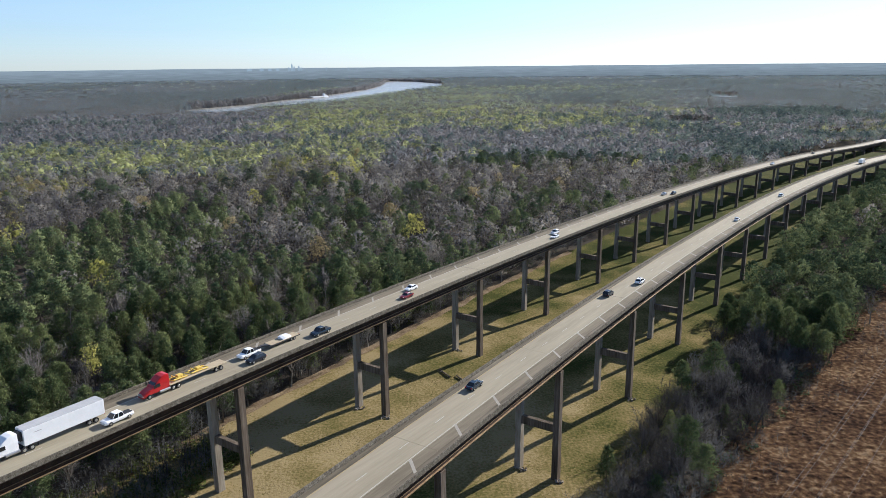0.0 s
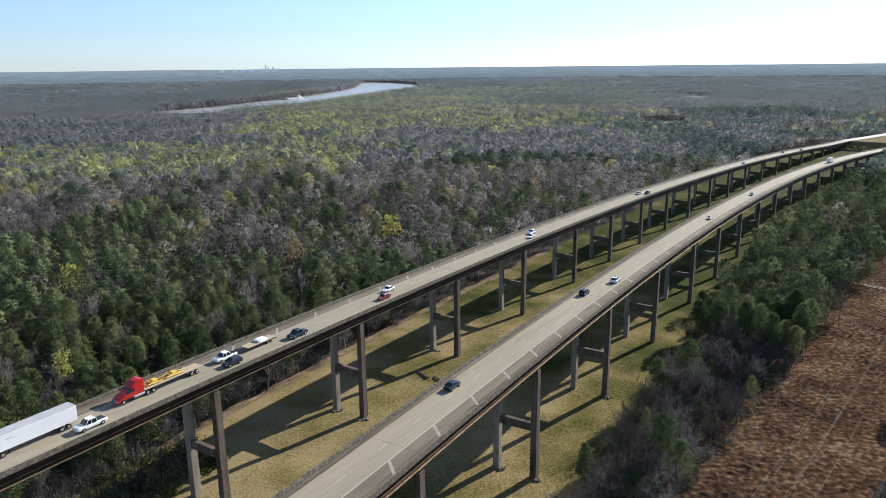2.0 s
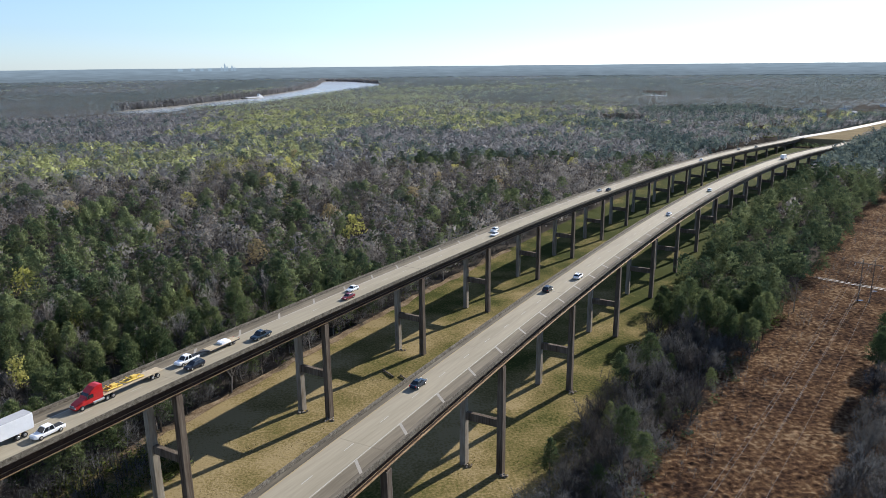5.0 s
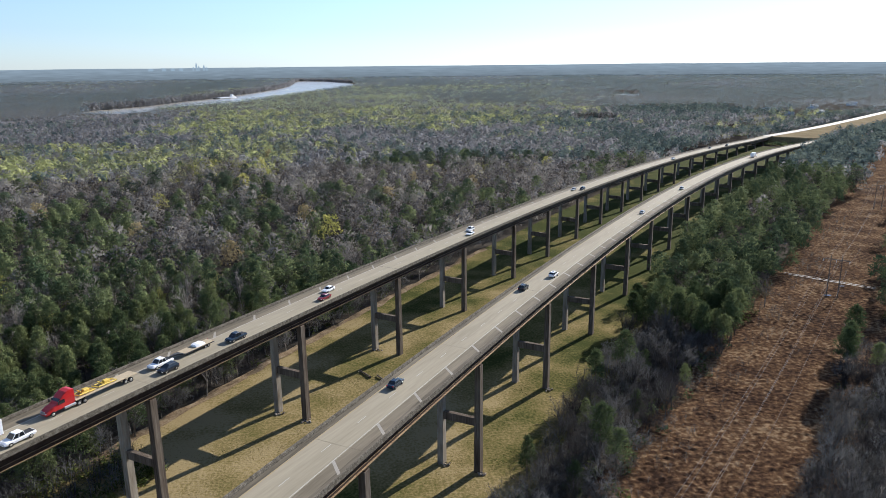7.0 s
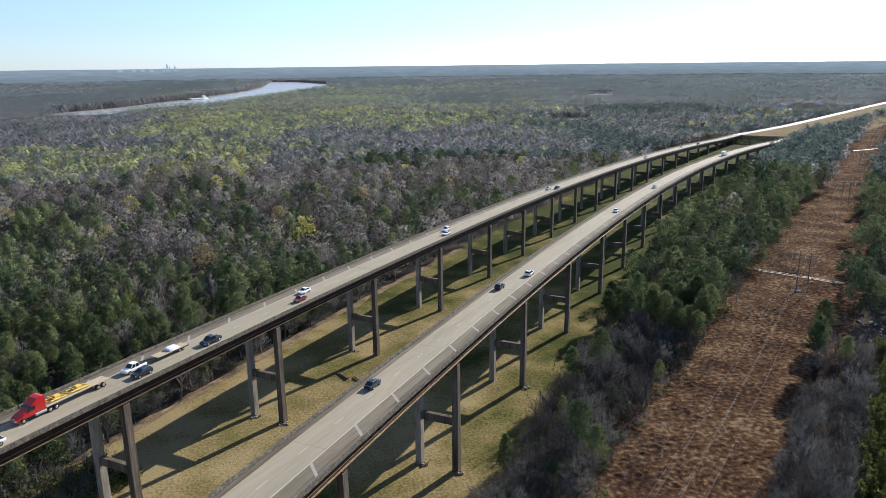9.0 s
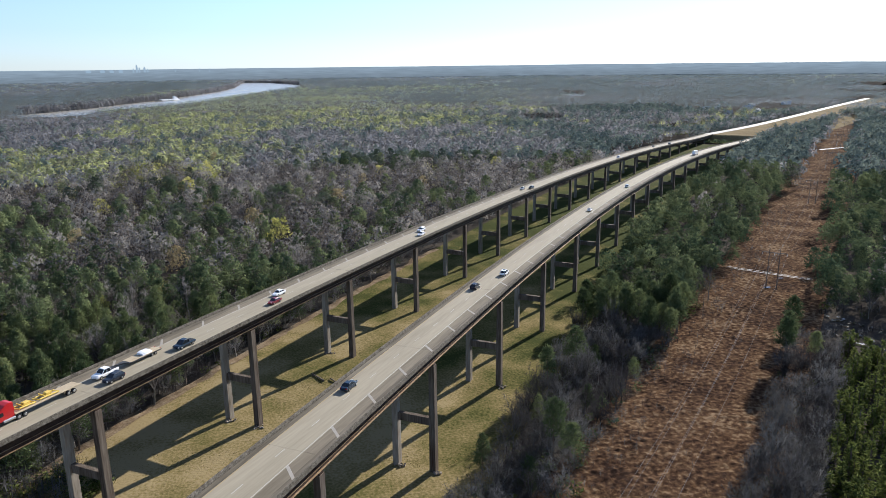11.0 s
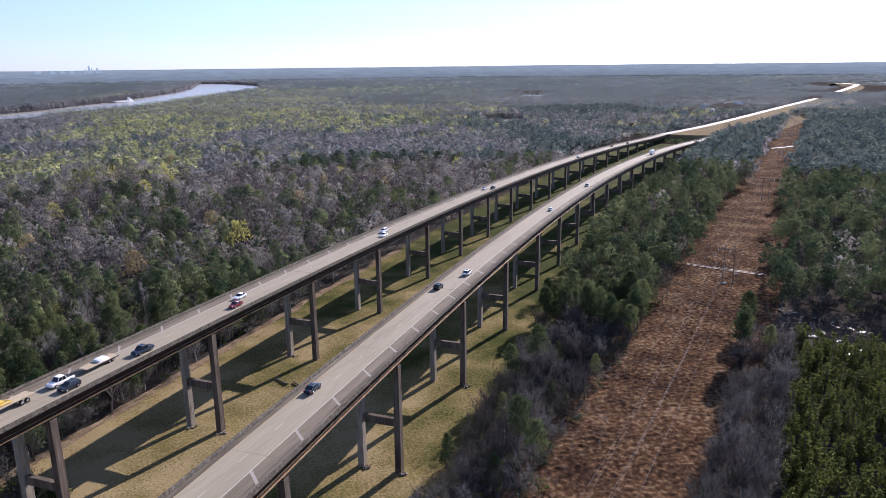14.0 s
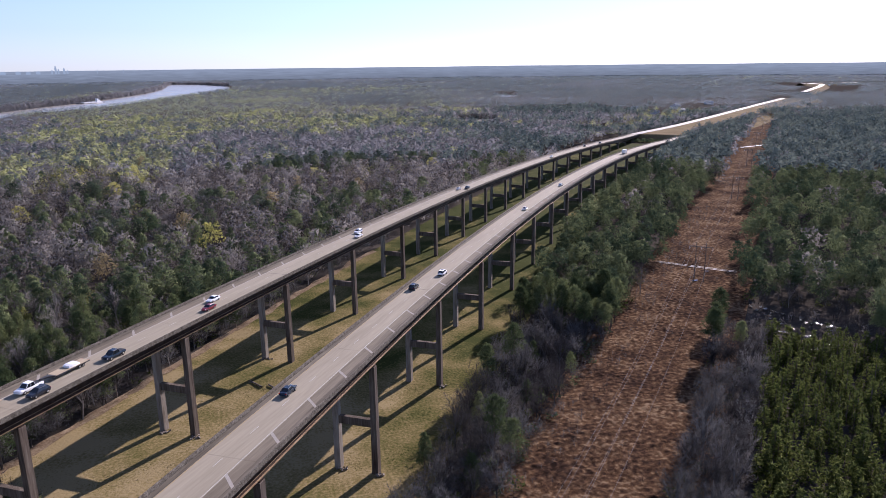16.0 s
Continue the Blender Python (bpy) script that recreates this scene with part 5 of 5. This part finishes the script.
for d0, d1 in zip(DISTS[:-1], DISTS[1:]):
    for off, z, sag in ((-4.9, 15.3, 5.0), (0, 15.3, 5.5), (4.9, 15.3, 5.5), (-2.1, 18.4, 3.2), (2.1, 18.4, 3.2)):
        pts = [LINE_AT + LD * (d0 + (d1 - d0) * i / 24) + LN * off + Vector((0, 0, z - 4 * sag * (i / 24) * (1 - i / 24))) for i in range(25)]
        bm = bmesh.new()
        loft(bm, [[p + LN * 0.026, p + Vector((0, 0, 0.026)), p - LN * 0.026, p - Vector((0, 0, 0.026))] for p in pts])
        ob = part("power_line_wire", bm, "wire", None)
        tagged(ob, "thin bright power line cable sagging between frames", "cable", "power line cables")

# rubble at the feet of some piers
for c, v, off in ((RIGHT, 137, 6.3), (RIGHT, 137, -4.2), (LEFT, 137, -4.0), (LEFT, 137, 6.2), (RIGHT, 188.3, 6.2), (LEFT, 188.3, -4), (RIGHT, 86.5, 6.2)):
    p, t, r = station(c, v)
    q = p + r * off - t * 1.2
    bm = bmesh.new()
    for _ in range(16):
        o = Vector((rng.normal() * 0.8, rng.normal() * 0.5, 0.15))
        m = Matrix.Translation(o) @ Euler(rng.uniform(0, 3, 3)).to_matrix().to_4x4() @ Matrix.Diagonal((*rng.uniform(0.2, 0.5, 3), 1))
        bmesh.ops.create_cube(bm, size=1, matrix=m)
    ob = part("rubble_heap", bm, "rubble", None)
    ob.location = (q.x, q.y, 0.15)
    tagged(ob, "pale broken stones heaped at a pier's foot", "rubble", "rubble heaps", "stuff")
# log shapes that stand in for eroded dirt mounds between the bridges
for x0, y0, a, l in ((0, 212, 120, 7), (5, 208, 118, 5)):
    bm = bmesh.new()
    tube_between(bm, (-l / 2, 0, 0.3), (l / 2, 0, 0.35), 0.32, 7, 0.2)
    tube_between(bm, (l * 0.1, 0, 0.3), (l * 0.3, 1.4, 0.7), 0.13, 5, 0.05)
    ob = part("fallen_log", bm, "bark", None)
    ob.matrix_world = pose(x0, y0, 0.1, 0, 0, a)
    tagged(ob, "log shape standing in for an eroded dirt mound in the grass", "log", "fallen logs")


# ---- vehicles ----
def hull_rings(stations):
    """Rings across a body from (y, low, high, half width): rounded shoulders."""
    out = []
    for y, lo, hi, hw in stations:
        m = lo + (hi - lo) * 0.55
        out.append([(-hw * 0.92, y, lo), (-hw, y, m), (-hw * 0.93, y, hi - 0.06), (-hw * 0.8, y, hi), (hw * 0.8, y, hi), (hw * 0.93, y, hi - 0.06), (hw, y, m), (hw * 0.92, y, lo)])
    return out


def wheel(root, x, y, r, wd):
    bm = bmesh.new()
    bmesh.ops.create_cone(bm, cap_ends=True, segments=14, radius1=r, radius2=r, depth=wd, matrix=Matrix.Translation((x, y, r)) @ Matrix.Rotation(math.pi / 2, 4, "Y"))
    w = part("wheel", bm, "tyre", root)
    bm = bmesh.new()
    sx = 1 if x > 0 else -1
    bmesh.ops.create_cone(bm, cap_ends=True, segments=10, radius1=r * 0.62, radius2=r * 0.5, depth=0.05, matrix=Matrix.Translation((x + sx * wd / 2, y, r)) @ Matrix.Rotation(sx * math.pi / 2, 4, "Y"))
    part("rim", bm, "rim", w)


def lights(root, front, back, hw, z):
    for q in (-1, 1):
        bm = bmesh.new()
        box(bm, q * hw * 0.72 - 0.18, q * hw * 0.72 + 0.18, front - 0.08, front + 0.03, z, z + 0.16)
        part("headlight", bm, "lamp", root)
        bm = bmesh.new()
        box(bm, q * hw * 0.78 - 0.13, q * hw * 0.78 + 0.13, back - 0.03, back + 0.08, z + 0.05, z + 0.28)
        part("tail_light", bm, "tail", root)


def cabin(root, paint, base, roof, y0, y1, r0, r1, hb, hr):
    """Glass house from the belt line to the roof, with pillars and a painted roof."""
    g = [[(-hb, y0, base), (hb, y0, base), (hb, y1, base), (-hb, y1, base)], [(-hr, r0, roof), (hr, r0, roof), (hr, r1, roof), (-hr, r1, roof)]]
    bm = bmesh.new()
    loft(bm, g)
    part("glasshouse", bm, "glass", root, "dark tinted glass")
    bm = bmesh.new()
    box(bm, -hr - 0.03, hr + 0.03, r0 - 0.05, r1 + 0.05, roof - 0.03, roof + 0.07, 0.08)
    top = part("roof", bm, paint, root)
    for q in (-1, 1):
        for ya, yb in ((y0, r0), (y1, r1), ((y0 + y1) / 2, (r0 + r1) / 2)):
            bm = bmesh.new()
            tube_between(bm, Vector((q * (hb + 0.01), ya, base)), Vector((q * (hr + 0.01), yb, roof)), 0.045, 4)
            part("pillar", bm, paint, top)


def car(kind, paint, label):
    names = {"sedan": "sedan", "suv": "suv", "pickup": "pickup_truck"}
    root = tagged(new(names[kind]), label, "pickup" if kind == "pickup" else "car", "traffic")
    bm = bmesh.new()
    if kind == "sedan":
        front, back, hw = 2.4, -2.4, 0.9
        loft(bm, hull_rings([(-2.4, 0.45, 0.85, 0.75), (-2.2, 0.28, 1.0, 0.86), (-1.3, 0.22, 1.02, 0.9), (0.9, 0.22, 0.98, 0.9), (1.9, 0.25, 0.86, 0.87), (2.4, 0.4, 0.7, 0.72)]))
        cab = (0.95, 1.45, -1.75, 1.05, -1.0, 0.25, 0.82, 0.62)
        wb, r = 1.4, 0.33
    elif kind == "suv":
        front, back, hw = 2.4, -2.4, 0.96
        loft(bm, hull_rings([(-2.4, 0.45, 1.0, 0.85), (-2.25, 0.35, 1.12, 0.93), (-1.0, 0.28, 1.12, 0.96), (1.1, 0.28, 1.1, 0.96), (2.1, 0.3, 1.0, 0.92), (2.4, 0.45, 0.85, 0.8)]))
        cab = (1.06, 1.66, -2.25, 1.2, -1.72, 0.3, 0.9, 0.66)
        wb, r = 1.42, 0.37
    else:
        front, back, hw = 2.95, -2.95, 0.99
        loft(bm, hull_rings([(-2.95, 0.55, 1.0, 0.92), (-2.8, 0.45, 1.08, 0.97), (-0.75, 0.4, 1.1, 0.98), (1.3, 0.4, 1.15, 0.98), (2.6, 0.42, 1.1, 0.96), (2.95, 0.5, 0.95, 0.88)]))
        cab = (1.1, 1.88, -0.85, 1.5, -0.65, 0.75, 0.9, 0.74)
        wb, r = 1.85, 0.4
    part("body", bm, paint, root)
    cabin(root, paint, *cab)
    if kind == "suv":
        bm = bmesh.new()
        box(bm, -0.42, 0.42, -0.75, 0.1, 1.735, 1.75)
        part("sunroof", bm, "glass", root)
    if kind == "pickup":
        bm = bmesh.new()
        box(bm, -0.78, 0.78, -2.78, -0.95, 1.02, 1.11)
        part("cargo_bed", bm, "chassis", root, "dark open cargo bed")
    for x in (-hw + 0.1, hw - 0.1):
        for y in (-wb, wb):
            wheel(root, x, y, r, 0.24)
    lights(root, front - 0.03, back + 0.03, hw, 0.68)
    return root


def tractor(root, paint, y):
    """A road tractor with sleeper; y is its front bumper."""
    bm = bmesh.new()
    loft(bm, hull_rings([(y - 2.4, 0.9, 2.05, 1.14), (y - 1.4, 0.75, 1.8, 1.1), (y - 0.6, 0.55, 1.5, 1.04), (y - 0.15, 0.5, 1.2, 0.95), (y, 0.5, 0.95, 0.85)]))
    part("hood", bm, paint, root)
    bm = bmesh.new()
    loft(bm, hull_rings([(y - 5.9, 0.85, 3.9, 1.22), (y - 5.2, 0.85, 4.0, 1.22), (y - 4.3, 0.85, 3.8, 1.2), (y - 3.6, 0.85, 3.35, 1.19), (y - 3.0, 0.85, 2.75, 1.17), (y - 2.2, 0.85, 1.98, 1.12)]))
    cab = part("cab", bm, paint, root)
    bm = bmesh.new()
    loft(bm, [[(-1.02, y - 2.62, 2.0), (1.02, y - 2.62, 2.0), (1.02, y - 2.32, 2.0), (-1.02, y - 2.32, 2.0)], [(-0.95, y - 3.35, 2.85), (0.95, y - 3.35, 2.85), (0.95, y - 3.0, 2.85), (-0.95, y - 3.0, 2.85)]])
    part("windshield", bm, "glass", cab)
    for q in (-1, 1):
        bm = bmesh.new()
        box(bm, q * 1.2 - 0.04, q * 1.2 + 0.04, y - 3.8, y - 2.75, 1.95, 2.65)
        part("side_window", bm, "glass", cab)
        bm = bmesh.new()
        tube_between(bm, (q * 1.05, y - 6.0, 0.75), (q * 1.05, y - 3.6, 0.75), 0.32, 10)
        part("fuel_tank", bm, "rim", root)
        bm = bmesh.new()
        box(bm, q * 1.4 - 0.08, q * 1.4 + 0.08, y - 2.5, y - 2.3, 2.0, 2.7)
        part("mirror", bm, "chassis", cab)
    bm = bmesh.new()
    box(bm, -0.6, 0.6, y - 0.06, y + 0.04, 0.75, 1.35)
    part("grille", bm, "rim", root)
    bm = bmesh.new()
    box(bm, -0.5, 0.5, y - 8.6, y - 2.0, 0.6, 0.95)
    part("chassis", bm, "chassis", root)
    lights(root, y, y - 8.5, 1.0, 0.85)
    for x in (-1.05, 1.05):
        for yy in (y - 1.3, y - 6.7, y - 8.0):
            wheel(root, x, yy, 0.5, 0.3 if yy > y - 2 else 0.5)


def semi(label):
    root = tagged(new("semi_truck"), label, "truck", "traffic")
    tractor(root, "p_white", 10.5)
    bm = bmesh.new()
    box(bm, -1.3, 1.3, -11.0, 3.7, 1.15, 4.05)
    bevelled(bm, 0.05)
    body = part("trailer_body", bm, "p_trailer", root, "plain white box trailer")
    bm = bmesh.new()
    box(bm, -1.27, 1.27, -10.95, 3.65, 4.04, 4.1)
    part("trailer_roof", bm, "p_roof", body, "dull grey roof")
    bm = bmesh.new()
    box(bm, -0.9, 0.9, 3.7, 4.15, 2.1, 3.8)
    bevelled(bm, 0.06)
    part("cooling_unit", bm, "chassis", body)
    for i in range(14):
        for q in (-1.301, 1.301):
            bm = bmesh.new()
            box(bm, q - 0.003, q + 0.003, -10.6 + i, -10.56 + i, 1.3, 3.95)
            part("side_seam", bm, "p_trailer", body)
    bm = bmesh.new()
    box(bm, -1.322, -1.3, 0.6, 1.9, 3.02, 3.14)
    part("lettering_bar", bm, "p_roof", body)
    bm = bmesh.new()
    box(bm, -0.5, 0.5, -10.9, -6.4, 0.8, 1.15)
    part("bogie_frame", bm, "chassis", root)
    for q in (-0.6, 0.6):
        bm = bmesh.new()
        tube_between(bm, (q, 1.2, 0.1), (q, 1.2, 1.15), 0.08, 6)
        part("landing_leg", bm, "chassis", root)
    for x in (-1.05, 1.05):
        for y in (-9.2, -7.9):
            wheel(root, x, y, 0.5, 0.5)
    lights(root, -10.9, -11.0, 1.2, 0.9)
    return root


def flatbed(label):
    root = tagged(new("flatbed_truck"), label, "truck", "traffic")
    tractor(root, "p_red", 10.0)
    bm = bmesh.new()
    box(bm, -1.28, 1.28, -10.5, 4.0, 1.2, 1.42)
    bevelled(bm, 0.04)
    bed = part("trailer_bed", bm, "timber", root, "pale plank flatbed")
    for q in (-0.45, 0.45):
        bm = bmesh.new()
        box(bm, q - 0.08, q + 0.08, -10.3, 3.8, 0.85, 1.2)
        part("beam", bm, "chassis", bed)
    for x in (-1.05, 1.05):
        for y in (-8.9, -7.6):
            wheel(root, x, y, 0.5, 0.5)
    return root


def load(label, length):
    ob = tagged(new("machine_load"), label, "cargo", "flatbed cargo")
    for q in (-0.7, 0.7):
        bm = bmesh.new()
        tube_between(bm, (q, -length / 2, 0.2), (q, length / 2, 0.35), 0.16, 6)
        part("rail", bm, "machine", ob)
    for i in range(4):
        bm = bmesh.new()
        y = -length / 2 + length * i / 3
        tube_between(bm, (-0.8, y, 0.25), (0.5, y + 0.8, 0.5 + 0.25 * (i % 3)), 0.13, 6)
        part("brace", bm, "machine", ob)
    bm = bmesh.new()
    box(bm, -0.5, 0.4, -0.7, 0.6, 0.2, 0.95)
    bevelled(bm, 0.1)
    part("block", bm, "machine", ob)
    return ob


def box_truck(label):
    root = tagged(new("box_truck"), label, "truck", "traffic")
    bm = bmesh.new()
    box(bm, -1.25, 1.25, -7.0, 2.6, 1.05, 3.95)
    bevelled(bm, 0.05)
    part("cargo_box", bm, "p_white", root)
    bm = bmesh.new()
    loft(bm, hull_rings([(2.75, 0.6, 2.6, 1.1), (4.2, 0.6, 2.6, 1.1), (4.9, 0.6, 1.7, 1.08), (5.9, 0.6, 1.4, 1.0)]))
    cab = part("cab", bm, "p_white", root)
    bm = bmesh.new()
    loft(bm, [[(-0.95, 4.75, 1.75), (0.95, 4.75, 1.75), (0.95, 4.95, 1.75), (-0.95, 4.95, 1.75)], [(-0.85, 4.15, 2.5), (0.85, 4.15, 2.5), (0.85, 4.35, 2.5), (-0.85, 4.35, 2.5)]])
    part("windshield", bm, "glass", cab)
    bm = bmesh.new()
    box(bm, -0.5, 0.5, -6.9, 5.0, 0.6, 1.05)
    part("chassis", bm, "chassis", root)
    for x in (-1.0, 1.0):
        for y in (-4.6, 4.6):
            wheel(root, x, y, 0.48, 0.4)
    lights(root, 5.9, -7.0, 1.1, 0.8)
    return root


def utility_trailer(label):
    root = tagged(new("flatbed_trailer"), label, "trailer", "traffic")
    for i in range(14):
        bm = bmesh.new()
        box(bm, -1.22, 1.22, -5.0 + 0.66 * i, -4.37 + 0.66 * i, 0.94, 1.02)
        part("plank", bm, "timber", root)
    for q in (-1.22, 1.22):
        bm = bmesh.new()
        box(bm, q - 0.08, q + 0.08, -5.0, 4.3, 0.72, 0.94)
        bevelled(bm, 0.02)
        part("side_rail", bm, "chassis", root)
    bm = bmesh.new()
    loft(bm, [[(-a, y, z - 0.14), (a, y, z - 0.14), (a, y, z + 0.14), (-a, y, z + 0.14)] for a, y, z in ((0.9, 4.3, 0.85), (0.5, 5.6, 1.1), (0.16, 7.4, 1.2))])
    part("gooseneck", bm, "chassis", root, "black tapered hitch frame")
    for x in (-0.98, 0.98):
        for y in (-3.3, -2.3):
            wheel(root, x, y, 0.4, 0.3)
    lights(root, 4.2, -5.02, 1.1, 0.8)
    return root


def tarped_load(label):
    bm = bmesh.new()
    loft(bm, [[(-a, y, 0), (a, y, 0), (a * 0.95, y, h), (a * 0.3, y, h + 0.08), (-a * 0.9, y, h - 0.05)] for a, y, h in ((0.85, -1.5, 0.3), (1.0, -1.1, 0.55), (1.02, -0.2, 0.5), (1.0, 0.6, 0.62), (0.9, 1.4, 0.45))])
    ob = part("tarped_load", bm, "p_white", None)
    return tagged(ob, label, "cargo", "flatbed cargo")


def put_on_road(ob, c, v, off, away):
    p, t, r = station(c, v)
    slope = math.atan2(deck_z(v + 1) - deck_z(v - 1), 2)
    turn = -math.atan2(t.x, t.y) + (0 if away else math.pi)
    ob.matrix_world = Matrix.Translation(p + r * off + Vector((0, 0, 0.015))) @ Euler((slope if away else -slope, 0, turn)).to_matrix().to_4x4()


put_on_road(semi("white semi truck with a plain white box trailer"), LEFT, 47.4, -0.2, False)
put_on_road(flatbed("red semi truck with a flatbed trailer"), LEFT, 76.6, -0.2, False)
for d, l in ((1.0, 3.4), (-3.8, 4.2)):
    ob = load("yellow steel machine parts strapped on the flatbed", l)
    put_on_road(ob, LEFT, 76.6 - d, -0.2, False)
    ob.matrix_world = Matrix.Translation((0, 0, 1.42)) @ ob.matrix_world
put_on_road(utility_trailer("long plank-decked trailer towed by a white pickup"), LEFT, 104.3, 0.0, False)
ob = tarped_load("white tarpaulin load strapped on the trailer")
put_on_road(ob, LEFT, 105.4, 0.0, False)
ob.matrix_world = Matrix.Translation((0, 0, 1.02)) @ ob.matrix_world
put_on_road(box_truck("white box truck driving away"), RIGHT, 646, 0.4, True)
models = {}
for kind, paint, colour, c, v, off in (
        ("pickup", "p_white", "white", LEFT, 59.1, 3.7), ("pickup", "p_white", "white", LEFT, 94.2, 0.0), ("suv", "p_dark", "black", LEFT, 93, 3.7), ("pickup", "p_blue", "dark blue", LEFT, 114, 3.7),
        ("sedan", "p_white", "white", LEFT, 157, -0.1), ("sedan", "p_maroon", "dark red", LEFT, 150, 3.5), ("suv", "p_white", "white", LEFT, 254, -0.1), ("sedan", "p_white", "white", LEFT, 247, 3.4),
        ("sedan", "p_silver", "silver", LEFT, 382, -0.1), ("suv", "p_dark", "black", LEFT, 387, 3.4), ("suv", "p_white", "white", LEFT, 588, 3.4), ("sedan", "p_dark", "black", LEFT, 716, -0.1), ("suv", "p_blue", "dark blue", LEFT, 764, 3.4),
        ("sedan", "p_blue", "dark blue", RIGHT, 111.8, -3.0), ("suv", "p_dark", "black", RIGHT, 188, -2.8), ("suv", "p_white", "white", RIGHT, 206, 0.6), ("sedan", "p_white", "white", RIGHT, 330.5, 0.6), ("suv", "p_white", "white", RIGHT, 418.5, 0.6)):
    key = (kind, paint)
    if key not in models:
        models[key] = car(kind, paint, "%s %s on the bridge deck" % (colour, {"sedan": "sedan car", "suv": "SUV", "pickup": "crew-cab pickup truck"}[kind]))
        ob = models[key]
    else:
        ob = copy_thing(models[key], Matrix.Identity(4))
    put_on_road(ob, c, v, off, c is RIGHT)
